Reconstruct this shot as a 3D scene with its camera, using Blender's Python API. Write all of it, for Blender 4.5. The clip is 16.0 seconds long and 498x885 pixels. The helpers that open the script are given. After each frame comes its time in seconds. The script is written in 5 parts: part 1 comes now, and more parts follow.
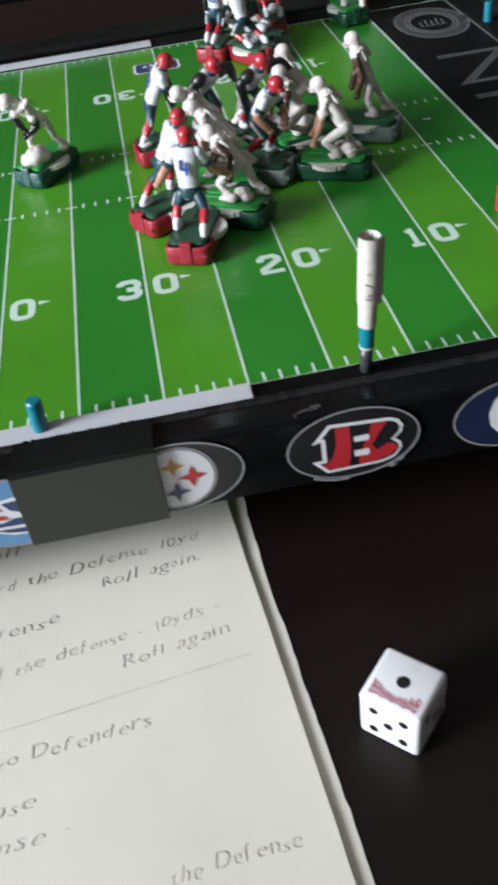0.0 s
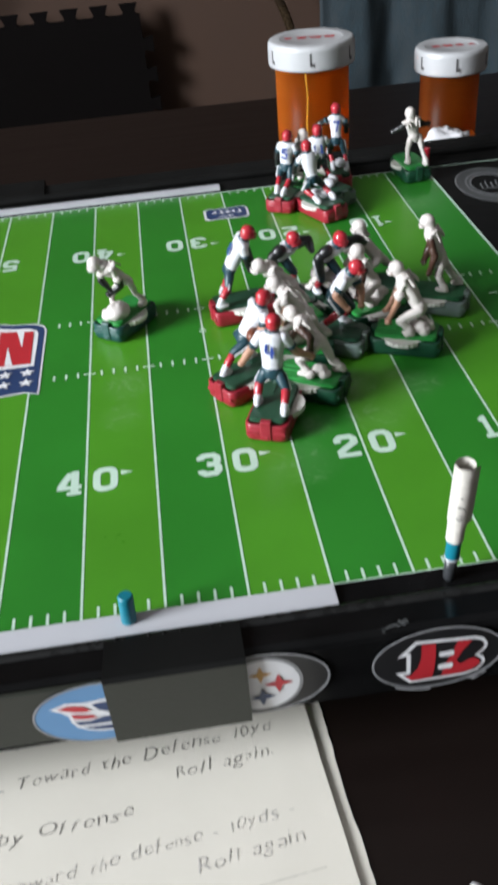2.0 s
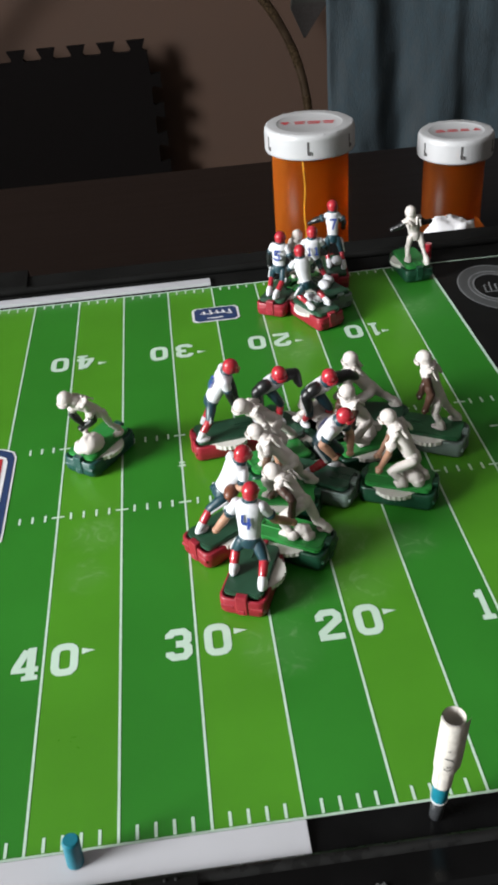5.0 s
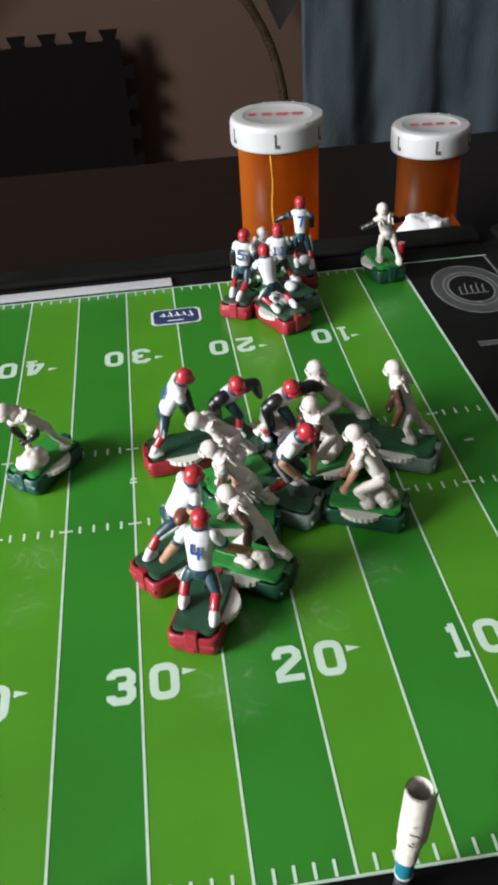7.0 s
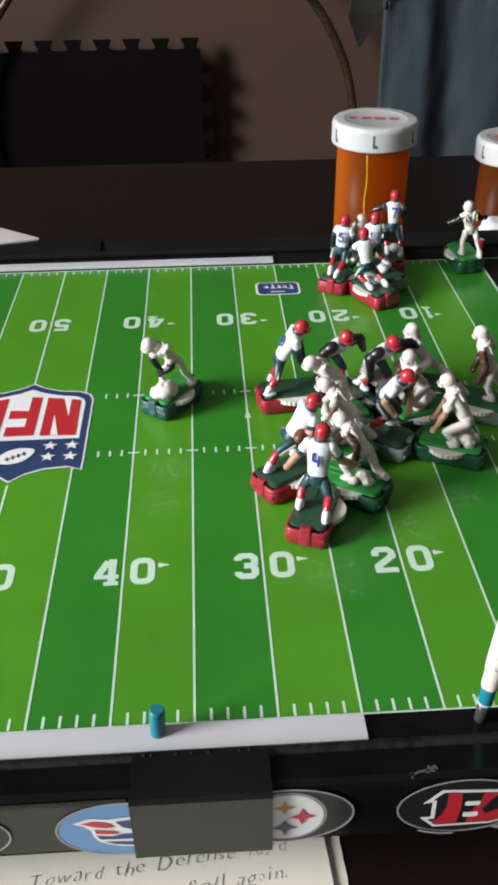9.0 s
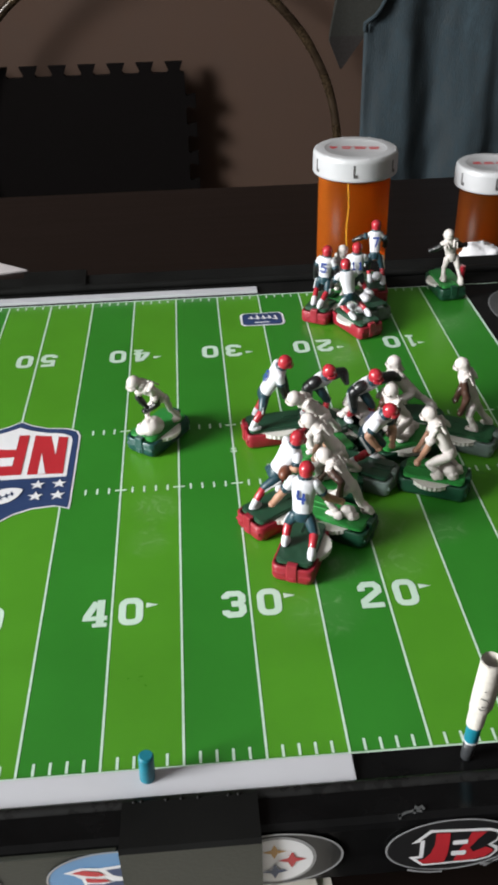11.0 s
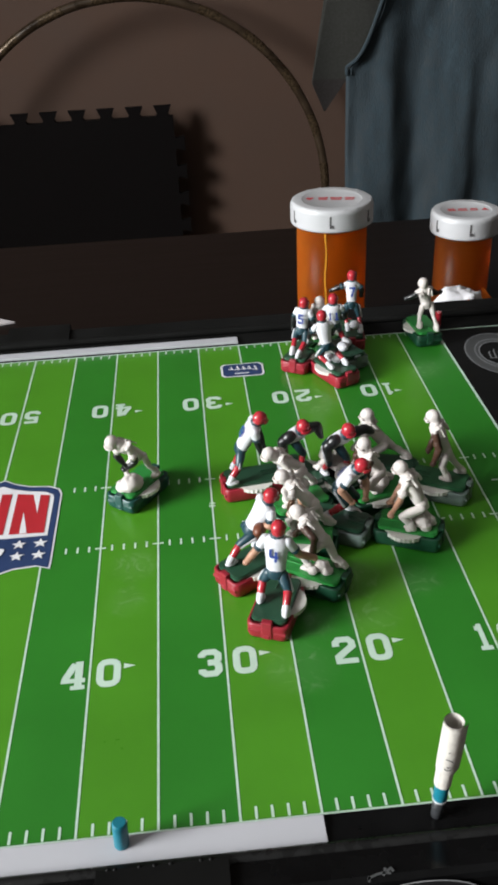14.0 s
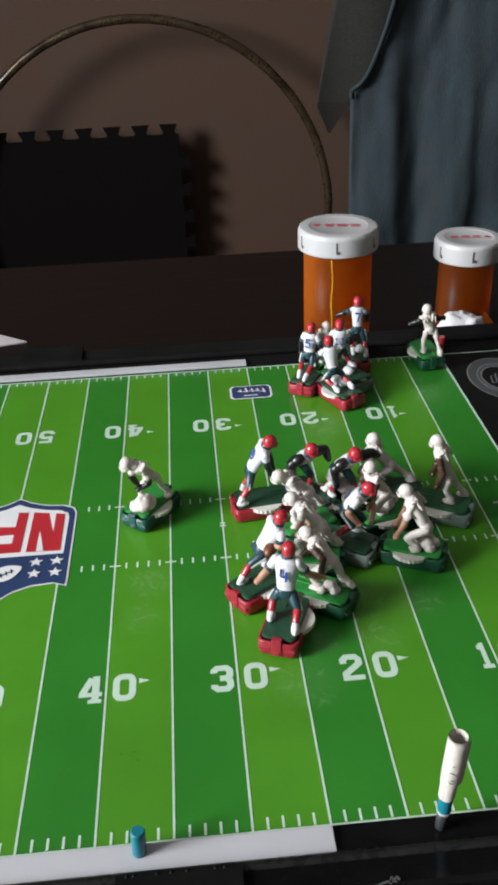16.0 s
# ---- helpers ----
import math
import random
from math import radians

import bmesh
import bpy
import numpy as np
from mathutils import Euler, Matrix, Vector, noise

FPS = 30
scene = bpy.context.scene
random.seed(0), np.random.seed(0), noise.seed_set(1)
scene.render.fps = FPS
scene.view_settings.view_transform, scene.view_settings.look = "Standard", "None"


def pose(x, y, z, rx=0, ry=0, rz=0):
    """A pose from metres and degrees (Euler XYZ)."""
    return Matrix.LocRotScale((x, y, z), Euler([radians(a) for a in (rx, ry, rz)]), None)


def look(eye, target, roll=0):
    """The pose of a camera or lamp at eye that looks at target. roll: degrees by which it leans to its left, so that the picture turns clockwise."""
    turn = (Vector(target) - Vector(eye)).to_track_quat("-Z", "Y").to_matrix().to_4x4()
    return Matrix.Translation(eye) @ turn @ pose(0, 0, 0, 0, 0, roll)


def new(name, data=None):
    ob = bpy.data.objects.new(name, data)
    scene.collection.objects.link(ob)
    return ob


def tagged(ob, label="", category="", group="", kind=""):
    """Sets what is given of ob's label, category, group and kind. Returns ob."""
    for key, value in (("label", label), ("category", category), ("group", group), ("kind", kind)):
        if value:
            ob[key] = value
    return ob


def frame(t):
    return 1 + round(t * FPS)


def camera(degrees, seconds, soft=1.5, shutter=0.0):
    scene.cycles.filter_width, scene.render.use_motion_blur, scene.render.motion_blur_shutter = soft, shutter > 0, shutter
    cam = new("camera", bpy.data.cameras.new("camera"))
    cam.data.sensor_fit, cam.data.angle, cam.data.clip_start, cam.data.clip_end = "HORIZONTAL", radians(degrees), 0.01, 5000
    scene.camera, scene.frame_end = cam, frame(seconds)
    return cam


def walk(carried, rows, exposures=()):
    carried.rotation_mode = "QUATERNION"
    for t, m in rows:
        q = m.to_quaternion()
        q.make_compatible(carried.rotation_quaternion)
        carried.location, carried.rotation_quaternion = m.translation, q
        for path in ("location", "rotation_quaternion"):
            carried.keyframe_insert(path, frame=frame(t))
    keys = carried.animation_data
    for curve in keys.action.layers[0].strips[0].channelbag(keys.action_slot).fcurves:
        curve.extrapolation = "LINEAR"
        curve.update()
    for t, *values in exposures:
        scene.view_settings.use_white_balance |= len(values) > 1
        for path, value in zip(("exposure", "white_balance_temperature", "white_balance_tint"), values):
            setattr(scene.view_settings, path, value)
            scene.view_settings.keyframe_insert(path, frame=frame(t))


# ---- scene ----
cam = camera(32.0, 16.0, soft=3.4, shutter=0.5)
PATH = [
    (0, (0.11343, -0.21199, 0.16461), (0.22963, 1.28593, -1.15551), -8.236),
    (0.5, (0.10092, -0.20286, 0.16757), (0.19034, 1.29980, -1.14925), -7.508),
    (1, (0.09680, -0.20745, 0.17482), (0.18737, 1.32637, -1.10550), -7.534),
    (1.5, (0.09207, -0.19441, 0.19336), (0.21113, 1.37589, -1.03951), -5.266),
    (2, (0.09631, -0.18901, 0.20225), (0.21388, 1.40984, -0.99352), -5.270),
    (2.5, (0.09171, -0.17255, 0.22350), (0.21663, 1.45680, -0.92959), -3.797),
    (3, (0.09658, -0.16177, 0.22096), (0.20261, 1.45688, -0.94897), -3.900),
    (3.2, (0.09796, -0.16326, 0.22504), (0.21538, 1.46778, -0.92645), -4.032),
    (5.3, (0.11724, -0.13345, 0.23340), (0.22101, 1.48541, -0.93645), -4.726),
    (5.5, (0.11393, -0.13376, 0.23968), (0.23232, 1.50352, -0.90282), -4.047),
    (6, (0.11917, -0.12638, 0.23851), (0.22984, 1.50812, -0.90873), -3.864),
    (6.5, (0.12107, -0.12216, 0.23084), (0.27806, 1.50880, -0.91604), -2.530),
    (7, (0.12792, -0.10883, 0.22067), (0.27869, 1.49809, -0.96045), -3.655),
    (7.5, (0.13218, -0.10885, 0.21542), (0.27969, 1.48445, -0.98442), -3.337),
    (8, (0.11786, -0.13285, 0.20966), (0.24857, 1.44386, -1.01383), -2.265),
    (8.5, (0.09162, -0.16080, 0.22200), (0.19506, 1.44683, -0.96325), -0.406),
    (9, (0.08854, -0.17192, 0.22904), (0.17314, 1.46011, -0.92392), -0.611),
    (9.2, (0.08867, -0.17095, 0.22849), (0.18037, 1.45602, -0.93105), -0.421),
    (11.3, (0.09387, -0.16964, 0.23963), (0.20313, 1.48005, -0.88579), -2.021),
    (11.5, (0.10060, -0.17071, 0.23800), (0.20586, 1.47471, -0.89405), -2.967),
    (12, (0.10091, -0.16992, 0.24547), (0.21506, 1.49210, -0.86116), -3.195),
    (12.5, (0.09854, -0.16951, 0.24485), (0.21419, 1.51649, -0.82474), -3.255),
    (13, (0.10756, -0.17356, 0.24970), (0.22628, 1.51842, -0.81007), -2.894),
    (13.5, (0.10424, -0.16667, 0.25040), (0.21121, 1.52162, -0.81647), -2.731),
    (14, (0.10394, -0.17025, 0.25267), (0.20967, 1.51670, -0.81647), -2.827),
    (14.5, (0.10000, -0.17442, 0.25599), (0.21543, 1.51911, -0.80167), -2.240),
    (15, (0.10242, -0.17556, 0.25589), (0.20745, 1.51938, -0.80059), -2.860),
    (15.5, (0.10135, -0.17576, 0.25882), (0.21392, 1.52409, -0.78896), -2.486),
    (16, (0.09842, -0.17984, 0.26421), (0.20692, 1.52352, -0.77828), -2.321),
]
walk(cam, [(t, look(eye, target, roll)) for t, eye, target, roll in PATH],
     [(0.0, -0.05, 6250, 10), (1.0, -0.14, 6280, 10), (1.8, 0.02, 6320, 10), (3.2, 0.04, 6600, 10), (9.0, 0.03, 6750, 10), (13.0, -0.02, 6700, 10), (16.0, -0.10, 6650, 10)])

# ---- world and light ----
world = bpy.data.worlds.new("world")
scene.world = world
world.use_nodes = True
wn = world.node_tree.nodes
sky = wn.new("ShaderNodeTexSky")
sky.sky_type, sky.sun_disc, sky.sun_elevation, sky.sun_rotation = "NISHITA", False, radians(38), radians(-100)
world.node_tree.links.new(sky.outputs[0], wn["Background"].inputs[0])
wn["Background"].inputs[1].default_value = 0.10

TABLE_Z, FLOOR_Z, CEIL_Z = -0.045, -0.765, 1.65
ROOM_X0, ROOM_X1, ROOM_Y0, ROOM_Y1 = -2.50, 2.3, -1.6, 1.93
WIN_Y0, WIN_Y1, WIN_Z0, WIN_Z1 = -1.27, -0.15, 0.56, 1.60

lamp = bpy.data.lights.new("window_daylight", "AREA")
lamp.spread = radians(112)
lamp.shape, lamp.size, lamp.size_y, lamp.energy, lamp.color = "RECTANGLE", WIN_Y1 - WIN_Y0, WIN_Z1 - WIN_Z0, 99, (0.93, 0.97, 1.0)
new("window_daylight", lamp).matrix_world = look((ROOM_X0 - 0.02, (WIN_Y0 + WIN_Y1) / 2, (WIN_Z0 + WIN_Z1) / 2), (0, 0.10, (WIN_Z0 + WIN_Z1) / 2 - 0.49))


# ---- materials ----
WIPES = [(0.135, 0.065, 0.018), (0.069, 0.134, 0.014), (0.066, 0.111, 0.012), (0.192, 0.107, 0.012), (0.165, 0.110, 0.016), (0.167, 0.087, 0.014),
         (0.174, 0.262, 0.016), (0.244, 0.296, 0.016), (0.142, 0.088, 0.014)]


def mat(name, color, rough=0.5, metal=0.0, vary=0.12, scale=60.0, bump=0.0, bump_scale=200.0, spec=0.5, vary2=0.06, scale2=8.0, stretch=None, coat=0.0, smudge=0.0):
    m = bpy.data.materials.new(name)
    m.use_nodes = True
    nt = m.node_tree
    b = nt.nodes["Principled BSDF"]
    b.inputs["Roughness"].default_value, b.inputs["Metallic"].default_value = rough, metal
    b.inputs["Specular IOR Level"].default_value = spec
    b.inputs["Coat Weight"].default_value = coat
    tc = nt.nodes.new("ShaderNodeTexCoord")
    src = tc.outputs["Object"]
    if stretch:
        mp = nt.nodes.new("ShaderNodeMapping")
        mp.inputs["Scale"].default_value = stretch
        nt.links.new(src, mp.inputs[0])
        src = mp.outputs[0]
    value = None
    for amount, sc in ((vary, scale), (vary2, scale2)):
        n = nt.nodes.new("ShaderNodeTexNoise")
        n.inputs["Scale"].default_value, n.inputs["Detail"].default_value = sc, 4
        nt.links.new(src, n.inputs["Vector"])
        r = nt.nodes.new("ShaderNodeMapRange")
        r.inputs["From Min"].default_value, r.inputs["From Max"].default_value = 0.3, 0.7
        r.inputs["To Min"].default_value, r.inputs["To Max"].default_value = 1 - amount, 1 + amount
        nt.links.new(n.outputs["Fac"], r.inputs["Value"])
        if value is None:
            value = r.outputs[0]
        else:
            mul = nt.nodes.new("ShaderNodeMath")
            mul.operation = "MULTIPLY"
            nt.links.new(value, mul.inputs[0])
            nt.links.new(r.outputs[0], mul.inputs[1])
            value = mul.outputs[0]
    mix = nt.nodes.new("ShaderNodeVectorMath")
    mix.operation = "SCALE"
    mix.inputs[0].default_value = color
    nt.links.new(value, mix.inputs["Scale"])
    nt.links.new(mix.outputs[0], b.inputs["Base Color"])
    if smudge:
        # wispy wipe marks round a few spots of the sheet
        flat = nt.nodes.new("ShaderNodeVectorMath")
        flat.operation = "MULTIPLY"
        flat.inputs[1].default_value = (1, 1, 0)
        nt.links.new(tc.outputs["Object"], flat.inputs[0])
        near = None
        for sx, sy, sr in WIPES:
            d = nt.nodes.new("ShaderNodeVectorMath")
            d.operation = "DISTANCE"
            d.inputs[1].default_value = (sx, sy, 0)
            nt.links.new(flat.outputs[0], d.inputs[0])
            r = nt.nodes.new("ShaderNodeMapRange")
            r.interpolation_type = "SMOOTHSTEP"
            r.inputs["From Min"].default_value, r.inputs["From Max"].default_value = sr * 0.2, sr
            r.inputs["To Min"].default_value, r.inputs["To Max"].default_value = 1, 0
            nt.links.new(d.outputs["Value"], r.inputs["Value"])
            if near is None:
                near = r.outputs[0]
            else:
                top = nt.nodes.new("ShaderNodeMath")
                top.operation = "MAXIMUM"
                nt.links.new(near, top.inputs[0])
                nt.links.new(r.outputs[0], top.inputs[1])
                near = top.outputs[0]
        n = nt.nodes.new("ShaderNodeTexNoise")
        n.inputs["Scale"].default_value, n.inputs["Detail"].default_value, n.inputs["Distortion"].default_value = 95, 5, 2.6
        r = nt.nodes.new("ShaderNodeMapRange")
        r.inputs["From Min"].default_value, r.inputs["From Max"].default_value = 0.52, 0.74
        r.inputs["To Min"].default_value, r.inputs["To Max"].default_value = 0.03, smudge
        both = nt.nodes.new("ShaderNodeMath")
        both.operation = "MULTIPLY"
        mx = nt.nodes.new("ShaderNodeMix")
        mx.data_type = "RGBA"
        mx.inputs[7].default_value = (0.45, 0.55, 0.38, 1)
        nt.links.new(flat.outputs[0], n.inputs["Vector"])
        nt.links.new(n.outputs["Fac"], r.inputs["Value"])
        nt.links.new(r.outputs[0], both.inputs[0])
        nt.links.new(near, both.inputs[1])
        nt.links.new(both.outputs[0], mx.inputs[0])
        nt.links.new(mix.outputs[0], mx.inputs[6])
        nt.links.new(mx.outputs[2], b.inputs["Base Color"])
    rr = nt.nodes.new("ShaderNodeMath")
    rr.operation = "MULTIPLY"
    rr.inputs[1].default_value = rough
    nt.links.new(value, rr.inputs[0])
    nt.links.new(rr.outputs[0], b.inputs["Roughness"])
    if bump:
        n = nt.nodes.new("ShaderNodeTexNoise")
        n.inputs["Scale"].default_value, n.inputs["Detail"].default_value = bump_scale, 5
        nt.links.new(src, n.inputs["Vector"])
        bp = nt.nodes.new("ShaderNodeBump")
        bp.inputs["Strength"].default_value, bp.inputs["Distance"].default_value = bump, 0.001
        nt.links.new(n.outputs["Fac"], bp.inputs["Height"])
        nt.links.new(bp.outputs[0], b.inputs["Normal"])
    return m


M_GREEN_D = mat("field_dark_green", (0.0210, 0.168, 0.0160), 0.30, vary=0.06, scale=35, spec=0.4, smudge=0.19)
M_GREEN_L = mat("field_light_green", (0.057, 0.226, 0.0135), 0.30, vary=0.06, scale=35, spec=0.4, smudge=0.19)
M_LINE = mat("field_white_ink", (0.46, 0.60, 0.50), 0.35, vary=0.06)
M_APRON = mat("black_board_plastic", (0.0074, 0.0074, 0.0072), 0.50, vary=0.2, scale=40, bump=0.05, bump_scale=300, spec=0.06)
M_RAIL = mat("polished_black_rail", (0.0045, 0.0045, 0.0047), 0.18, vary=0.25, scale=90, bump=0.03, bump_scale=260, spec=0.11, vary2=0.15, scale2=14)
M_GLOSS = mat("glossy_black_edge", (0.010, 0.010, 0.010), 0.30, vary=0.35, scale=240, bump=0.12, bump_scale=500, spec=0.22)
M_STRIP = mat("white_strip", (0.435, 0.435, 0.465), 0.5, vary=0.05, scale=20)
M_GREYP = mat("grey_green_plastic", (0.0160, 0.0182, 0.0128), 0.45, vary=0.08, scale=60, bump=0.1, bump_scale=900)
M_OUTLINE = mat("grey_print", (0.16, 0.165, 0.17), 0.45, vary=0.2, scale=250)
M_SEAL = mat("dim_grey_print", (0.050, 0.052, 0.053), 0.45, vary=0.15, scale=250)
M_TABLE = mat("dark_stained_wood", (0.0076, 0.0048, 0.0041), 0.36, vary=0.05, scale=14, bump=0.05, bump_scale=60, stretch=(1, 9, 4), spec=0.20)
M_WALL = mat("beige_wall_paint", (0.072, 0.0395, 0.0262), 0.85, vary=0.04, scale=6, bump=0.15, bump_scale=150)
M_PALE = mat("dull_wall_paint", (0.14, 0.12, 0.105), 0.85, vary=0.04, scale=6, bump=0.15, bump_scale=150)
M_CEIL = mat("ceiling_paint", (0.70, 0.68, 0.66), 0.9, vary=0.03, scale=5)
M_FLOOR = mat("brown_carpet", (0.07, 0.05, 0.04), 0.95, vary=0.3, scale=300, bump=0.6, bump_scale=500)
M_FOAM = mat("black_foam", (0.0046, 0.0036, 0.0035), 0.95, vary=0.1, scale=100, bump=0.15, bump_scale=250, spec=0.08)
M_DENIM = mat("blue_cotton", (0.0215, 0.0350, 0.0435), 0.9, vary=0.24, scale=150, bump=0.8, bump_scale=420, vary2=0.26, scale2=14, stretch=(1, 1, 0.45))
M_OLIVE = mat("dark_olive_cotton", (0.013, 0.013, 0.010), 0.9, vary=0.15, scale=300, bump=0.4, bump_scale=900)
M_HEM = mat("dark_brown_hem", (0.010, 0.007, 0.006), 0.9, vary=0.15, scale=300, bump=0.4, bump_scale=900)
M_HOOP = mat("hoop_tape", (0.045, 0.029, 0.017), 0.35, metal=0.3, vary=0.5, scale=25)
M_TAPE = mat("bronze_glitter_tape", (0.075, 0.050, 0.028), 0.30, metal=0.5, vary=0.6, scale=260, bump=0.3, bump_scale=400)
M_PAPER = mat("cream_paper", (0.60, 0.565, 0.50), 0.8, vary=0.02, scale=40, bump=0.05, bump_scale=250, vary2=0.05, scale2=9)
M_CARD = mat("brown_cardboard", (0.10, 0.075, 0.055), 0.85, vary=0.15, scale=100)
M_NOTE = mat("note_paper", (0.51, 0.48, 0.435), 0.85, vary=0.10, scale=260, bump=0.35, bump_scale=350, vary2=0.10, scale2=90)
M_SHEET = mat("greyish_paper", (0.42, 0.385, 0.39), 0.85, vary=0.05, scale=60)
M_INK = mat("pencil_line", (0.34, 0.32, 0.30), 0.6, vary=0.3, scale=400)
M_SOFT = mat("soft_pencil_line", (0.17, 0.16, 0.15), 0.6, vary=0.3, scale=400)
M_FAINT = mat("faint_pencil_line", (0.43, 0.405, 0.36), 0.7, vary=0.2, scale=400)
M_CAP = mat("white_cap_plastic", (0.405, 0.405, 0.415), 0.42, vary=0.03)
M_SLOT = mat("shaded_cap_slot", (0.075, 0.07, 0.07), 0.6)
# orange of the light that comes through the amber bottles
M_ORANGE = mat("amber_light_patch", (0.62, 0.13, 0.010), 0.5, vary=0.1)
M_SEAM = mat("yellow_amber_seam", (0.50, 0.22, 0.02), 0.3, vary=0.3, scale=120)
M_REDINK = mat("red_print", (0.45, 0.03, 0.04), 0.5)
M_TISSUE = mat("white_tissue", (0.60, 0.59, 0.61), 0.9, vary=0.05, bump=0.2)
M_RED = mat("glossy_red_paint", (0.36, 0.019, 0.031), 0.27, vary=0.10, scale=300, coat=0.3)
M_REDP = mat("red_base_plastic", (0.25, 0.014, 0.026), 0.38, vary=0.10, scale=200)
M_DGREEN = mat("dark_green_plastic", (0.015, 0.058, 0.031), 0.40, vary=0.12, scale=200)
M_GREENP = mat("bright_green_plastic", (0.022, 0.205, 0.040), 0.35, vary=0.10, scale=200)
M_GBASE = mat("green_base_plastic", (0.008, 0.050, 0.026), 0.35, vary=0.10, scale=200)
M_TEALBASE = mat("teal_base_plastic", (0.010, 0.055, 0.048), 0.35, vary=0.10, scale=200)
M_MGREEN = mat("mid_green_plastic", (0.018, 0.090, 0.036), 0.38, vary=0.12, scale=200)
M_GREYBASE = mat("grey_base_plastic", (0.125, 0.165, 0.150), 0.35, vary=0.12, scale=200)
M_DIAL = mat("white_dial_plastic", (0.60, 0.58, 0.54), 0.5, vary=0.05)
M_JERSEY = mat("white_jersey_paint", (0.55, 0.55, 0.58), 0.48, vary=0.06, scale=500, bump=0.08, bump_scale=700)
M_NAVY = mat("navy_paint", (0.012, 0.041, 0.056), 0.40, vary=0.15, scale=400)
M_BLUE = mat("blue_number_paint", (0.020, 0.044, 0.215), 0.4, vary=0.1)
M_SKIN1 = mat("tan_paint", (0.36, 0.19, 0.125), 0.45, vary=0.1, scale=400)
M_SKIN2 = mat("dark_brown_paint", (0.050, 0.022, 0.014), 0.4, vary=0.1, scale=400)
M_BLACK = mat("black_paint", (0.010, 0.010, 0.011), 0.35, vary=0.1, scale=400)
M_WHITE = mat("ivory_plastic", (0.55, 0.505, 0.478), 0.48, vary=0.06, scale=250, bump=0.22, bump_scale=320)
M_BALL = mat("brown_ball_paint", (0.13, 0.040, 0.020), 0.4, vary=0.15, scale=400)
M_TEAL = mat("teal_plastic", (0.006, 0.150, 0.205), 0.4, vary=0.15, scale=300)
M_PENCIL = mat("dark_grey_pencil", (0.035, 0.037, 0.04), 0.35, vary=0.2, scale=200)
M_DIE = mat("white_die_plastic", (0.68, 0.67, 0.69), 0.28, vary=0.02, coat=0.2)
M_PIP = mat("black_pip", (0.008, 0.008, 0.008), 0.4)
M_PINK = mat("dark_pink_print", (0.36, 0.085, 0.14), 0.5, vary=0.2, scale=800)
M_LRED = mat("emblem_red", (0.40, 0.020, 0.028), 0.38, vary=0.08)
M_LNAVY = mat("emblem_navy", (0.019, 0.040, 0.110), 0.38, vary=0.08)
M_LWHITE = mat("emblem_white", (0.66, 0.66, 0.68), 0.38, vary=0.05)
M_LDEEP = mat("emblem_deep_navy", (0.010, 0.018, 0.048), 0.38, vary=0.08)
M_LBLUE = mat("emblem_light_blue", (0.10, 0.23, 0.42), 0.38, vary=0.08)
M_LGOLD = mat("emblem_gold", (0.42, 0.22, 0.04), 0.4, vary=0.1)
M_LGREY = mat("emblem_grey", (0.24, 0.24, 0.25), 0.4, vary=0.1)
M_LBLACK = mat("emblem_black", (0.010, 0.010, 0.011), 0.38, vary=0.1)


def amber(name, scatter, tint):
    """Clear orange plastic that lets light through and scatters part of it."""
    m = bpy.data.materials.new(name)
    m.use_nodes = True
    nt = m.node_tree
    g = nt.nodes["Principled BSDF"]
    g.inputs["Specular IOR Level"].default_value = 0.2
    g.inputs["Base Color"].default_value = tint
    g.inputs["Roughness"].default_value, g.inputs["Transmission Weight"].default_value, g.inputs["IOR"].default_value = 0.32, 1.0, 1.12
    tr = nt.nodes.new("ShaderNodeBsdfTranslucent")
    tr.inputs["Color"].default_value = (0.90, 0.25, 0.012, 1)
    df = nt.nodes.new("ShaderNodeBsdfDiffuse")
    df.inputs["Color"].default_value = (0.62, 0.15, 0.008, 1)
    a, c = nt.nodes.new("ShaderNodeMixShader"), nt.nodes.new("ShaderNodeMixShader")
    a.inputs[0].default_value, c.inputs[0].default_value = 0.40, scatter
    nt.links.new(tr.outputs[0], a.inputs[1])
    nt.links.new(df.outputs[0], a.inputs[2])
    nt.links.new(g.outputs[0], c.inputs[1])
    nt.links.new(a.outputs[0], c.inputs[2])
    nt.links.new(c.outputs[0], nt.nodes["Material Output"].inputs[0])
    return m


M_AMBER = amber("amber_plastic", 0.27, (0.99, 0.58, 0.20, 1))
M_AMBER2 = amber("red_amber_plastic", 0.13, (0.97, 0.48, 0.24, 1))


# ---- mesh helpers ----
def to_mesh(name, bm, mats, smooth=False):
    me = bpy.data.meshes.new(name)
    bmesh.ops.recalc_face_normals(bm, faces=bm.faces)
    for f in bm.faces:
        f.smooth = smooth
    bm.to_mesh(me)
    bm.free()
    for m in (mats if isinstance(mats, (list, tuple)) else [mats]):
        me.materials.append(m)
    return me


def part(name, bm, mats, parent=None, label="", smooth=False, at=None):
    ob = new(name, to_mesh(name, bm, mats, smooth))
    if at is not None:
        ob.matrix_basis = at
    if parent:
        ob.parent = parent
    if label:
        tagged(ob, label)
    return ob


def thing(name, label, category, at=None, group="", kind=""):
    ob = new(name)
    ob.empty_display_size = 0.02
    if at is not None:
        ob.matrix_basis = at
    return tagged(ob, label, category, group, kind)


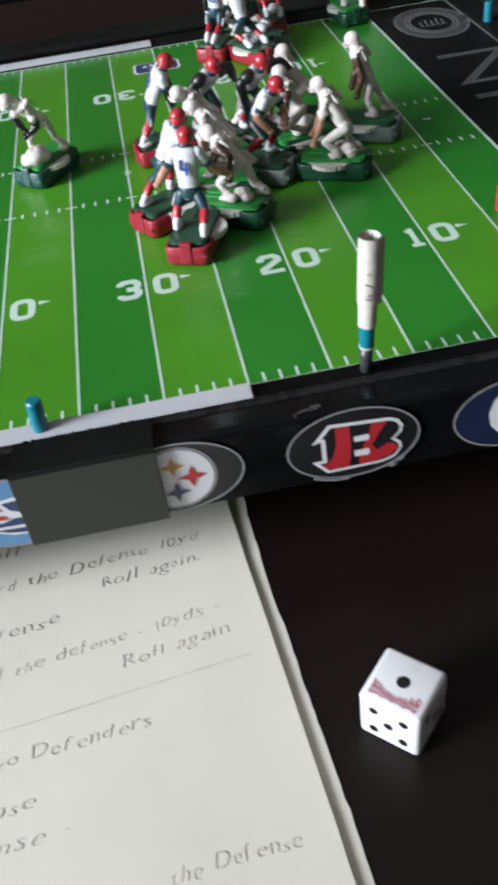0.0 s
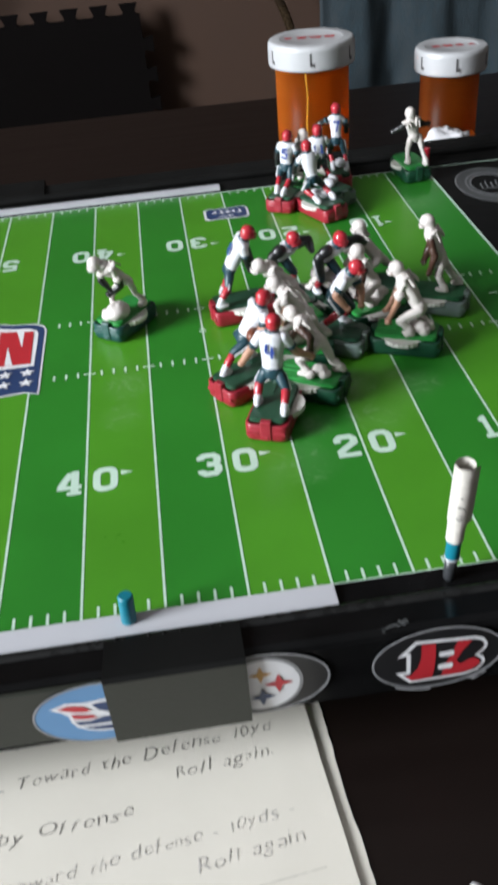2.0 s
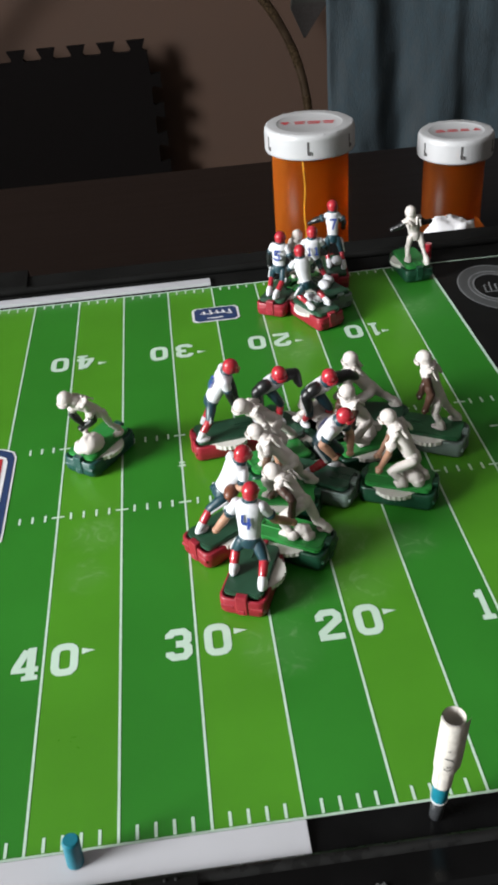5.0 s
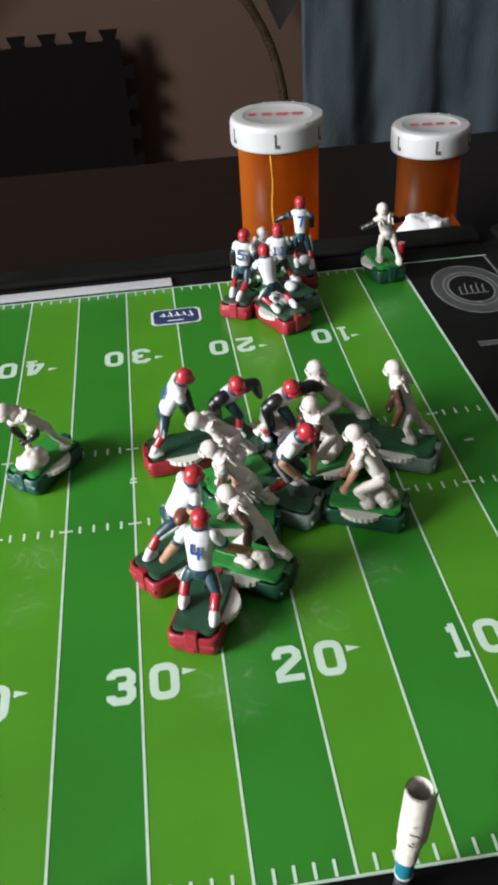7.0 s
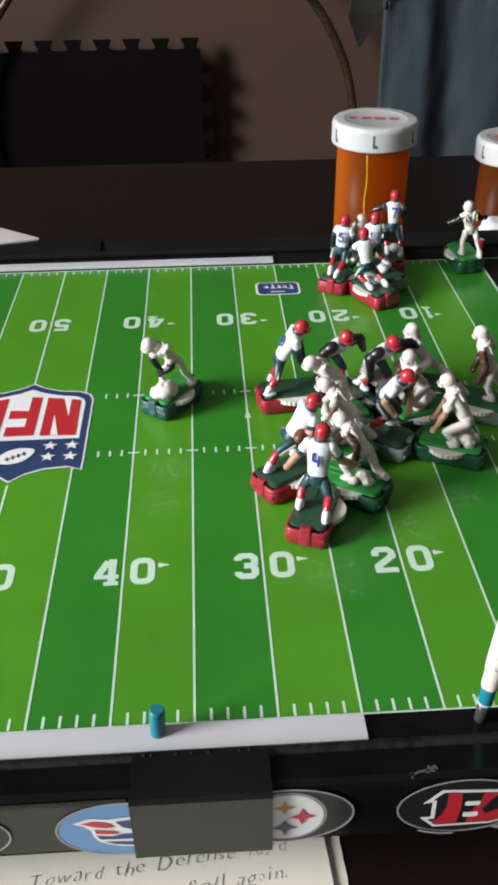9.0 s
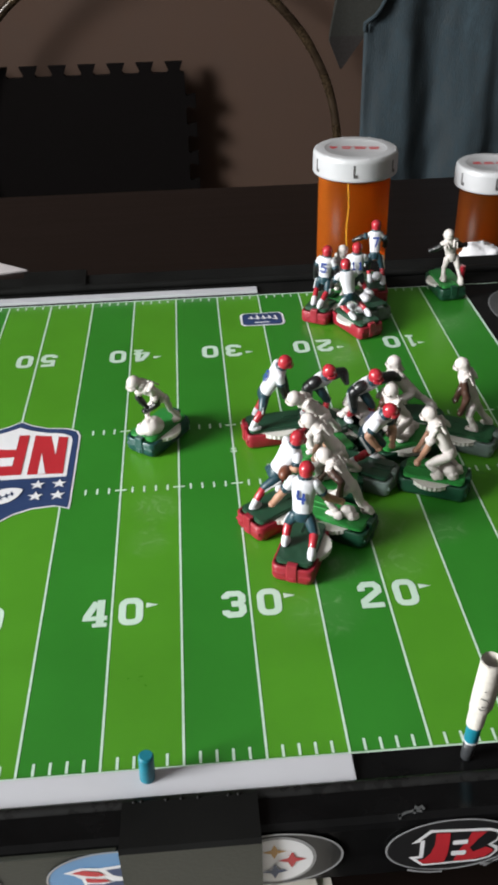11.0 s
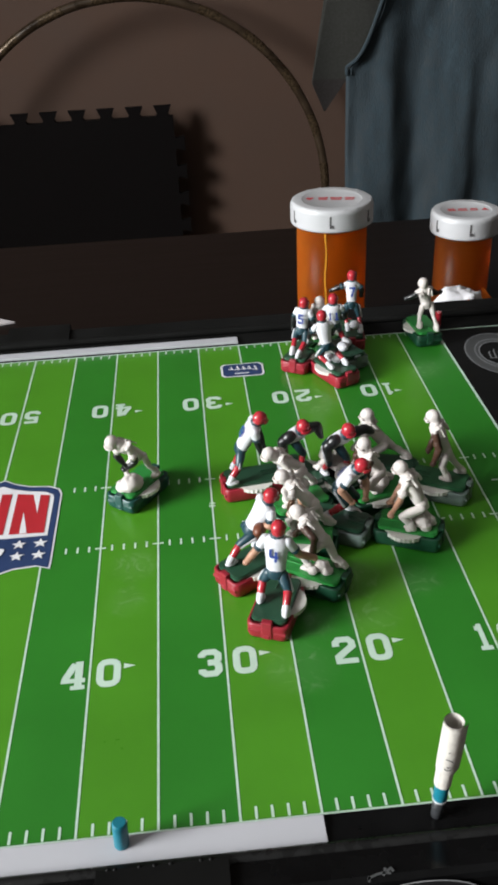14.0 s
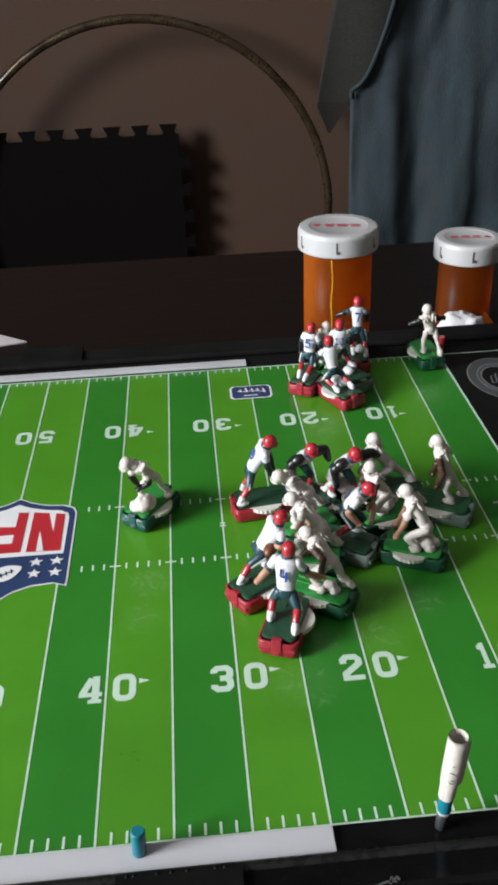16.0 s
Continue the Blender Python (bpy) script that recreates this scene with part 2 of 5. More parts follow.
def box(bm, x0, x1, y0, y1, z0, z1, bevel=0.0, idx=0, seg=2):
    m = Matrix.Translation(((x0 + x1) / 2, (y0 + y1) / 2, (z0 + z1) / 2)) @ Matrix.Diagonal((x1 - x0, y1 - y0, z1 - z0, 1))
    vs = bmesh.ops.create_cube(bm, size=1, matrix=m)["verts"]
    fs = set(f for v in vs for f in v.link_faces)
    if bevel:
        es = list(set(e for v in vs for e in v.link_edges))
        r = bmesh.ops.bevel(bm, geom=es, offset=bevel, segments=seg, profile=0.5, affect="EDGES")
        fs = fs | set(r["faces"])
    for f in fs:
        if f.is_valid:
            f.material_index = idx
    return bm


def prism(bm, pts, z0, z1, idx=0, m=None):
    """A flat outline given counterclockwise, raised from z0 to z1."""
    m = m or Matrix()
    top = [bm.verts.new(m @ Vector((x, y, z1))) for x, y in pts]
    faces = [bm.faces.new(top)]
    if z0 is not None:
        low = [bm.verts.new(m @ Vector((x, y, z0))) for x, y in pts]
        faces.append(bm.faces.new(low[::-1]))
        n = len(pts)
        for i in range(n):
            faces.append(bm.faces.new((top[i], low[i], low[(i + 1) % n], top[(i + 1) % n])))
    for f in faces:
        f.material_index = idx
    return bm


def ring(bm, outer, inner, z0, z1, idx=0, m=None):
    m = m or Matrix()
    n = len(outer)
    rows = [[bm.verts.new(m @ Vector((x, y, z))) for x, y in pts] for pts, z in ((outer, z0), (outer, z1), (inner, z1), (inner, z0))]
    for a in range(3):
        for i in range(n):
            bm.faces.new((rows[a][i], rows[a][(i + 1) % n], rows[a + 1][(i + 1) % n], rows[a + 1][i])).material_index = idx
    return bm


def oval(rx, ry, n=40, cx=0, cy=0):
    return [(cx + rx * math.cos(2 * math.pi * i / n), cy + ry * math.sin(2 * math.pi * i / n)) for i in range(n)]


def stroke(bm, pts, w, z, m=None, idx=0, closed=False):
    """A flat line of width w through pts, with mitred corners, lying at height z."""
    m = m or Matrix()
    P = [Vector(p) for p in pts]
    n = len(P)
    left, right = [], []
    for i, p in enumerate(P):
        a = P[i - 1] if (i > 0 or closed) else None
        b = P[(i + 1) % n] if (i < n - 1 or closed) else None
        d1 = (p - a).normalized() if a is not None else None
        d2 = (b - p).normalized() if b is not None else None
        d1, d2 = d1 or d2, d2 or d1
        t = d1 + d2
        t = t.normalized() if t.length > 1e-6 else d1
        nrm = Vector((-t.y, t.x))
        k = w / 2 / max(0.45, nrm.dot(Vector((-d1.y, d1.x))))
        left.append(bm.verts.new(m @ Vector((*(p + nrm * k), z))))
        right.append(bm.verts.new(m @ Vector((*(p - nrm * k), z))))
    for i in range(n if closed else n - 1):
        j = (i + 1) % n
        bm.faces.new((left[i], right[i], right[j], left[j])).material_index = idx
    return bm


# block digits on a field 10 wide and 14 high: strokes (width 3) and plates
DIGITS = {
    "0": ([([(1.5, 4), (1.9, 2.6), (2.9, 1.7), (4.2, 1.45), (5.8, 1.45), (7.1, 1.7), (8.1, 2.6), (8.5, 4), (8.5, 10), (8.1, 11.4), (7.1, 12.3), (5.8, 12.55), (4.2, 12.55), (2.9, 12.3), (1.9, 11.4), (1.5, 10)], True)], []),
    "1": ([([(5, 2.2), (5, 14)], False)], [(1.6, 0, 8.4, 2.2), (2.0, 10.4, 3.5, 12.8)]),
    "2": ([([(1.6, 9), (1.6, 11), (3, 12.5), (7, 12.5), (8.4, 11), (8.4, 8.8), (1.8, 3.6), (1.8, 2.6)], False)], [(0.3, 0, 9.7, 2.6)]),
    "3": ([([(1.6, 10), (1.6, 11.2), (3, 12.5), (7, 12.5), (8.4, 11), (8.4, 8.6), (7.2, 7.1), (4, 7.1)], False),
           ([(7.2, 6.9), (8.4, 5.4), (8.4, 3), (7, 1.5), (3, 1.5), (1.6, 2.8), (1.6, 4)], False)], []),
    "4": ([([(5.4, 13), (1.6, 5.2)], False)], [(5.6, 2.0, 8.8, 14), (0.2, 3.4, 5.6, 5.6), (8.8, 3.4, 10, 5.6), (4.2, 0, 10, 2.0)]),
    "5": ([([(3.6, 8.0), (6.8, 8.0), (8.4, 6.5), (8.4, 3), (7, 1.5), (3, 1.5), (1.6, 3), (1.6, 4.2)], False)], [(1.0, 6.5, 3.6, 11.4), (1.0, 11.4, 9.2, 14)]),
    "h": ([([(2.2, 13.5), (1.8, 7.0), (2.6, 5.4), (9.4, 5.6)], False), ([(7.2, 11.5), (7.0, 0.5)], False)], []),
    "7": ([([(7.6, 11.4), (4.2, 0)], False)], [(0.6, 11.4, 9.6, 14)]),
    "8": ([([(3, 7.2), (1.6, 8.6), (1.6, 11), (3, 12.5), (7, 12.5), (8.4, 11), (8.4, 8.6), (7, 7.2)], True),
           ([(3, 6.8), (7, 6.8), (8.4, 5.4), (8.4, 3), (7, 1.5), (3, 1.5), (1.6, 3), (1.6, 5.4)], True)], []),
}


def digit(bm, ch, m, z=0.0, idx=0, w=3.0, lift=0.00002):
    strokes, plates = DIGITS[ch]
    for i, (pts, closed) in enumerate(strokes):
        stroke(bm, pts, w, z + i * lift, m, idx, closed)
    z += 2 * lift
    for x0, y0, x1, y1 in plates:
        f = bm.faces.new([bm.verts.new(m @ Vector((x, y, z))) for x, y in ((x0, y0), (x1, y0), (x1, y1), (x0, y1))])
        f.material_index = idx


def writing(bm, text, m, size, shear=0.25, idx=0):
    """Adds words set in the built-in font to bm, in the plane of m."""
    cu = bpy.data.curves.new("writing", "FONT")
    cu.body, cu.size, cu.shear, cu.resolution_u, cu.offset = text, size, shear, 3, -0.021
    ob = new("writing", cu)
    me = ob.to_mesh()
    base = len(bm.verts)
    vs = [bm.verts.new(m @ v.co) for v in me.vertices]
    for p in me.polygons:
        try:
            bm.faces.new([vs[i] for i in p.vertices]).material_index = idx
        except ValueError:
            pass
    ob.to_mesh_clear()
    bpy.data.objects.remove(ob)
    bpy.data.curves.remove(cu)


def lathe(bm, profile, n=48, idx=0, m=None, close=False):
    m = m or Matrix()
    rows = []
    for r, z in profile:
        if r < 1e-6:
            rows.append([bm.verts.new(m @ Vector((0, 0, z)))])
        else:
            rows.append([bm.verts.new(m @ Vector((r * math.cos(2 * math.pi * i / n), r * math.sin(2 * math.pi * i / n), z))) for i in range(n)])
    for a, b in zip(rows, rows[1:] + ([rows[0]] if close else [])):
        for i in range(n):
            j = (i + 1) % n
            if len(a) == 1 and len(b) == 1:
                continue
            if len(a) == 1:
                f = bm.faces.new((a[0], b[j], b[i]))
            elif len(b) == 1:
                f = bm.faces.new((a[i], a[j], b[0]))
            else:
                f = bm.faces.new((a[i], a[j], b[j], b[i]))
            f.material_index = idx
            f.smooth = True
    return bm


# ---- the room ----
def plain(name, label, category, bm, m, kind="structure"):
    return tagged(part(name, bm, m), label, category, kind=kind)


T = 0.12
plain("floor", "brown carpeted floor of a dim room", "floor", box(bmesh.new(), ROOM_X0 - T, ROOM_X1 + T, ROOM_Y0 - T, ROOM_Y1 + T, FLOOR_Z - 0.1, FLOOR_Z), M_FLOOR)
plain("ceiling", "plain painted ceiling", "ceiling", box(bmesh.new(), ROOM_X0 - T, ROOM_X1 + T, ROOM_Y0 - T, ROOM_Y1 + T, CEIL_Z, CEIL_Z + 0.1), M_CEIL)
plain("wall_north", "beige painted wall behind the table", "wall", box(bmesh.new(), ROOM_X0 - T, ROOM_X1 + T, ROOM_Y1, ROOM_Y1 + T, FLOOR_Z, CEIL_Z), M_WALL)
plain("wall_south", "dull brown painted wall", "wall", box(bmesh.new(), ROOM_X0 - T, ROOM_X1 + T, ROOM_Y0 - T, ROOM_Y0, FLOOR_Z, CEIL_Z), M_PALE)
plain("wall_east", "dull brown painted wall", "wall", box(bmesh.new(), ROOM_X1, ROOM_X1 + T, ROOM_Y0, ROOM_Y1, FLOOR_Z, CEIL_Z), M_PALE)
bm = bmesh.new()
box(bm, ROOM_X0 - T, ROOM_X0, ROOM_Y0, WIN_Y0, FLOOR_Z, CEIL_Z)
box(bm, ROOM_X0 - T, ROOM_X0, WIN_Y1, ROOM_Y1, FLOOR_Z, CEIL_Z)
box(bm, ROOM_X0 - T, ROOM_X0, WIN_Y0, WIN_Y1, FLOOR_Z, WIN_Z0)
box(bm, ROOM_X0 - T, ROOM_X0, WIN_Y0, WIN_Y1, WIN_Z1, CEIL_Z)
plain("wall_west", "beige painted wall with a window opening", "wall", bm, M_WALL)

# ---- table ----
table = thing("table", "dark-stained wooden table under the game board", "table", pose(0, 0, FLOOR_Z))
bm = bmesh.new()
TX0, TX1, TY0, TY1 = -0.75, 0.95, -0.42, 0.712
box(bm, TX0, TX1, TY0, TY1, TABLE_Z - 0.03 - FLOOR_Z, TABLE_Z - FLOOR_Z, 0.003)
part("tabletop", bm, M_TABLE, table)
for x in (TX0 + 0.05, TX1 - 0.05):
    for y in (TY0 + 0.05, TY1 - 0.05):
        part("leg", box(bmesh.new(), x - 0.03, x + 0.03, y - 0.03, y + 0.03, 0, TABLE_Z - 0.03 - FLOOR_Z, 0.003), M_TABLE, table)

# ---- game board ----
S, W = 0.0265, 0.3495
MID = 0.173
HALF, RIM = 12 * S, 0.0286
board = thing("game_board", "tabletop football game board with a green printed field and black frame", "game board", pose(0, 0, TABLE_Z))
LIFT = Matrix.Translation((0, 0, -TABLE_Z))


def on_board(name, bm, mats, label="", parent=None, smooth=False):
    bmesh.ops.transform(bm, matrix=LIFT, verts=bm.verts)
    return part(name, bm, mats, parent or board, label, smooth)


# the field sheet, in stripes five yards wide
bm = bmesh.new()
cols = [[bm.verts.new((k * S, y, 0)) for y in (-0.001, W + 0.001)] for k in range(-10, 11)]
for k in range(20):
    a = k - 10 if k >= 10 else 9 - k
    f = bm.faces.new((cols[k][0], cols[k + 1][0], cols[k + 1][1], cols[k][1]))
    f.material_index = 1 if a % 2 == 0 else 0
r = bmesh.ops.extrude_face_region(bm, geom=bm.faces[:])
bmesh.ops.translate(bm, vec=(0, 0, -0.004), verts=[v for v in r["geom"] if isinstance(v, bmesh.types.BMVert)])
field = on_board("field", bm, [M_GREEN_D, M_GREEN_L], "glossy green striped playing field")
zones = {}
for s in (-1, 1):
    x0, x1 = sorted((s * 10 * S, s * HALF))
    zones[s] = on_board("end_zone", box(bmesh.new(), x0, x1, -0.001, W + 0.001, -0.004, 0), M_APRON, "black end zone")

bm = bmesh.new()
Z = 0.00012


def quad(bm, x0, x1, y0, y1, z=Z, idx=0):
    f = bm.faces.new([bm.verts.new((x, y, z)) for x, y in ((x0, y0), (x1, y0), (x1, y1), (x0, y1))])
    f.material_index = idx


for k in range(-9, 10):
    if k == 0:
        quad(bm, -0.00048, 0.00048, 0.0012, 0.1275)
        quad(bm, -0.00048, 0.00048, 0.2075, W - 0.0012)
    else:
        quad(bm, k * S - 0.00042, k * S + 0.00042, 0.0012, W - 0.0012)
for s in (-1, 1):
    quad(bm, s * 10 * S - 0.0007, s * 10 * S + 0.0007, 0.0, W)
quad(bm, -HALF, HALF, 0.0001, 0.0013, Z * 1.5)
quad(bm, -HALF, HALF, W - 0.0013, W - 0.0001, Z * 1.5)
for k in range(-10, 10):
    for j in range(1, 5):
        x = k * S + j * S / 5
        quad(bm, x - 0.00046, x + 0.00046, 0.0016, 0.0062)
        quad(bm, x - 0.00046, x + 0.00046, W - 0.0056, W - 0.0016)
        if abs(x) > 0.033:
            quad(bm, x - 0.00046, x + 0.00046, 0.1457, 0.1499)
            quad(bm, x - 0.00046, x + 0.00046, 0.1945, 0.1987)
    if abs(k) > 1:
        for y in (0.1478, 0.1966):
            quad(bm, k * S - 0.0026, k * S + 0.0026, y - 0.0005, y + 0.0005, Z * 1.3)
for s in (-1, 1):
    quad(bm, s * 4 * S - 0.0016, s * 4 * S + 0.0016, W / 2 - 0.0021, W / 2 - 0.0009, Z * 1.4)
    quad(bm, s * 4 * S - 0.0013, s * 4 * S + 0.0013, W / 2 + 0.0001, W / 2 + 0.0013, Z * 1.4)
    quad(bm, s * 9.35 * S - 0.002, s * 9.35 * S + 0.002, W / 2 - 0.0006, W / 2 + 0.0006, Z * 1.4)
for k in (-8, -6, -4, -2, 0, 2, 4, 6, 8):
    tens = str(5 - abs(k) // 2)
    for turn in (0, 180):
        base = Matrix.Translation((k * S, MID, 0)) @ Matrix.Rotation(radians(turn), 4, "Z") @ Matrix.Translation((0, -MID, 0))
        g, gx = 0.00102, 0.00094
        gt = gx * 0.74 if tens == "1" else gx
        digit(bm, tens, base @ Matrix.Translation((-0.0016 - (8.6 if tens == "1" else 10) * gt, 0.0637, 0)) @ Matrix.Diagonal((gt, g, 1, 1)), Z)
        digit(bm, "0", base @ Matrix.Translation((0.0026, 0.0637, 0)) @ Matrix.Diagonal((gx, g, 1, 1)), Z)
        if k:
            s = 1 if (k > 0) == (turn == 0) else -1
            near = 0.0062 if tens == "1" and s < 0 else 0.0007
            bm.faces.new([bm.verts.new(base @ Vector((s * (a - near), b, Z))) for a, b in ((0.0138, 0.0722), (0.0185, 0.0735), (0.0138, 0.0750))])
on_board("field_markings", bm, M_LINE, "white yard lines, hash marks and numbers", field)

# central shield, printed the other way round
bm = bmesh.new()


def shield(k, z, idx):
    c = (0, 0.1700)
    pts = [(0, 0.2100), (0.006, 0.2058), (0.014, 0.2026), (0.0235, 0.2015), (0.0286, 0.1985), (0.0302, 0.1940), (0.0302, 0.1420), (0.0300, 0.1372),
           (0.024, 0.1396), (0.014, 0.1386), (0.006, 0.1352), (0, 0.1300)]
    pts += [(-x, y) for x, y in pts[-2:0:-1]]
    pts = pts[::-1]
    cx, cy = c
    prism(bm, [(x * k[0], cy + (y - cy) * k[1]) for x, y in pts], None, z, idx)


shield((1.03, 1.025), Z * 2, 1)
shield((1.0, 1.0), Z * 3, 0)
half = [(0.0272, 0.1608), (0.0274, 0.1910), (0.0264, 0.1945), (0.0225, 0.1972), (0.0140, 0.1988), (0.0060, 0.2015), (0.0, 0.2050)]
prism(bm, half + [(-x, y) for x, y in half[-2::-1]], None, Z * 4, 1)
for s in (-1, 1):
    for cx in (0.0147, 0.0246):
        for cy in (0.1466, 0.1552):
            star = []
            for i in range(10):
                r = 0.0036 if i % 2 == 0 else 0.0015
                a = radians(90 + 36 * i)
                star.append((s * cx + r * math.cos(a), cy + r * math.sin(a)))
            prism(bm, star, None, Z * 6, 1)
tilt = Matrix.Translation((0, 0.1480, 0)) @ Matrix.Rotation(radians(28), 4, "Z")
prism(bm, [(0.0095 * math.cos(a) * (1 - 0.25 * abs(math.sin(a))), 0.0055 * math.sin(a)) for a in (2 * math.pi * i / 24 for i in range(24))], None, Z * 6, 1, tilt)
stroke(bm, [(-0.005, -0.0006), (0.005, -0.0006)], 0.0008, Z * 7, tilt, 0)
for i in range(4):
    stroke(bm, [(-0.004 + i * 0.0026, -0.0022), (-0.0034 + i * 0.0026, 0.0010)], 0.0007, Z * 7, tilt, 0)
# red block forms in the upper part
for pts in ([(0.0087, 0.1637), (0.0254, 0.1630), (0.0250, 0.1936), (0.0087, 0.1968)], [(-0.0080, 0.1640), (0.0058, 0.1640), (0.0058, 0.1972), (-0.0080, 0.1980)],
            [(-0.0254, 0.1630), (-0.0105, 0.1640), (-0.0105, 0.1970), (-0.0254, 0.1936)]):
    prism(bm, pts, None, Z * 5.5, 2)
for pts in ([(0.0136, 0.1637), (0.0172, 0.1636), (0.0136, 0.1810)], [(0.0204, 0.1945), (0.0168, 0.1952), (0.0204, 0.1790)], [(-0.0080, 0.1860), (0.0008, 0.1850), (0.0008, 0.1985), (-0.0080, 0.1985)],
            [(-0.0080, 0.1715), (0.0008, 0.1715), (0.0008, 0.1785), (-0.0080, 0.1785)], [(-0.0256, 0.1625), (-0.0158, 0.1625), (-0.0158, 0.1880), (-0.0256, 0.1880)]):
    prism(bm, pts, None, Z * 6, 1)
on_board("shield_emblem", bm, [M_LNAVY, M_LWHITE, M_LRED], "navy, white and red printed shield with stars", field)

# small maker's badge on the far side of the field
bm = bmesh.new()
for k, z, idx in ((1.0, Z * 2, 1), (0.90, Z * 3, 0)):
    prism(bm, [(0.1323 + k * x, 0.3135 + (k * 0.985) * y) for x, y in ((-0.0135, -0.0065), (-0.0115, -0.0088), (0.0115, -0.0088), (0.0135, -0.0065), (0.0135, 0.0065), (0.0115, 0.0088), (-0.0115, 0.0088), (-0.0135, 0.0065))], None, z, idx)
for x, y0, h in ((0.0085, -0.0030, 0.0058), (0.0048, -0.0014, 0.0040), (0.0012, -0.0016, 0.0044), (-0.0026, -0.0018, 0.0056), (-0.0064, -0.0012, 0.0036)):
    stroke(bm, [(0.1323 + x - 0.0006, 0.3150 + y0 + h), (0.1323 + x + 0.0006, 0.3150 + y0)], 0.0011, Z * 4, None, 1)
    stroke(bm, [(0.1323 + x + 0.0006, 0.3150 + y0 + 0.0004), (0.1323 + x - 0.0022, 0.3150 + y0 + 0.0010)], 0.0009, Z * 4.4, None, 1)
quad(bm, 0.1323 - 0.005, 0.1323 + 0.004, 0.3135 - 0.0052, 0.3135 - 0.0042, Z * 4, 1)
on_board("maker_badge", bm, [M_LNAVY, M_LWHITE], "small navy badge with white border", field)

# end zone print: grey seal and outlined letter forms
for s in (-1, 1):
    bm = bmesh.new()
    for cy in (0.3095, W - 0.3095):
        ring(bm, oval(0.0206, 0.0286, 48, s * 0.2955, cy), oval(0.0120, 0.0160, 48, s * 0.2955, cy), 0.00004, Z * 0.6, 1)
        for rx, ry, w in ((0.0210, 0.0290, 0.0009), (0.0150, 0.0205, 0.0009), (0.0125, 0.0168, 0.0009)):
            ring(bm, oval(rx, ry, 48, s * 0.2955, cy), oval(rx - w, ry - w, 48, s * 0.2955, cy), 0.0001, Z)
        for i in range(5):
            stroke(bm, [(s * 0.2955 - 0.007 + 0.0032 * i, cy - 0.005), (s * 0.2955 - 0.0062 + 0.0032 * i, cy + 0.002), (s * 0.2955 - 0.0050 + 0.0032 * i, cy + (0.006 if i % 2 else 0.003))], 0.0008, Z)
        stroke(bm, [(s * 0.2955 - 0.008, cy - 0.006), (s * 0.2955 + 0.008, cy - 0.006)], 0.0008, Z)
    stroke(bm, [(s * HALF * 0.995, 0), (s * HALF * 0.995, W)], 0.0012, Z)
    for path in ([(0.281, 0.2545), (0.3165, 0.2540), (0.2825, 0.2135), (0.3175, 0.2135)], [(0.280, 0.1940), (0.3175, 0.1940)], [(0.280, 0.1360), (0.3175, 0.1360)], [(0.3175, 0.0860), (0.280, 0.0860), (0.280, 0.0560)]):
        path = [(a - 0.002, b - 0.004) if s > 0 else (0.002 - a, W + 0.004 - b) for a, b in path]
        stroke(bm, path, 0.0046, Z * 0.8, None, 1)
        for side in (-1, 1):
            edge = []
            for k, p in enumerate(path):
                q = Vector(path[min(k + 1, len(path) - 1)]) - Vector(path[max(k - 1, 0)])
                nrm = Vector((-q.y, q.x)).normalized() * (0.0021 * side)
                edge.append((p[0] + nrm.x, p[1] + nrm.y))
            stroke(bm, edge, 0.0006, Z * 1.1)
    on_board("end_zone_print", bm, [M_OUTLINE, M_SEAL], "grey outlined seal and letters", zones[s])


# the frame: a strip beside the field, a step, a sloping ledge and a skirt
def rim_profile():
    return [(0.000, -0.004), (0.000, 0.0010), (-0.0130, 0.0022), (-0.0138, 0.0052), (-0.0155, 0.0058), (-0.0262, 0.0083), (-0.0282, 0.0076), (-0.0289, 0.0060),
            (-0.0294, -0.0168), (-0.0276, -0.0171), (-0.0270, 0.003), (-0.014, 0.000), (-0.002, -0.004)]


def rim(side):
    bm = bmesh.new()
    rows = []
    for x in (-HALF, HALF):
        rows.append([bm.verts.new((x, y if side < 0 else W - y, z)) for y, z in rim_profile()])
    n = len(rows[0])
    for i in range(n):
        bm.faces.new((rows[0][i], rows[0][(i + 1) % n], rows[1][(i + 1) % n], rows[1][i]))
    bm.faces.new(rows[0])
    bm.faces.new(rows[1][::-1])
    return bm


on_board("near_rail", rim(-1), M_RAIL, "black plastic side rail")
on_board("far_rail", rim(1), M_APRON, "black plastic side rail")
for s in (-1, 1):
    bm = bmesh.new()
    rows = []
    for y in (-RIM, W + RIM):
        rows.append([bm.verts.new((s * (HALF - d), y, z)) for d, z in rim_profile()])
    n = len(rows[0])
    for i in range(n):
        bm.faces.new((rows[0][i], rows[0][(i + 1) % n], rows[1][(i + 1) % n], rows[1][i]))
    bm.faces.new(rows[0])
    bm.faces.new(rows[1][::-1])
    on_board("end_rail", bm, M_APRON)
for x in (-0.27, 0.24):
    for y in (0.03, W - 0.03):
        on_board("foot", box(bmesh.new(), x - 0.012, x + 0.012, y - 0.012, y + 0.012, TABLE_Z, -0.004, 0.001), M_APRON)
for y in (-0.0146, W + 0.0146):
    bm = bmesh.new()
    rows = [[bm.verts.new((x, y + 0.0026 * math.cos(2 * math.pi * k / 10), 0.0042 + 0.0026 * math.sin(2 * math.pi * k / 10))) for k in range(10)] for x in (-HALF, HALF)]
    for k in range(10):
        bm.faces.new((rows[0][k], rows[0][(k + 1) % 10], rows[1][(k + 1) % 10], rows[1][k]))
    on_board("rail_bead", bm, M_GLOSS if y < 0 else M_APRON, "rounded edge of the rail", smooth=True)
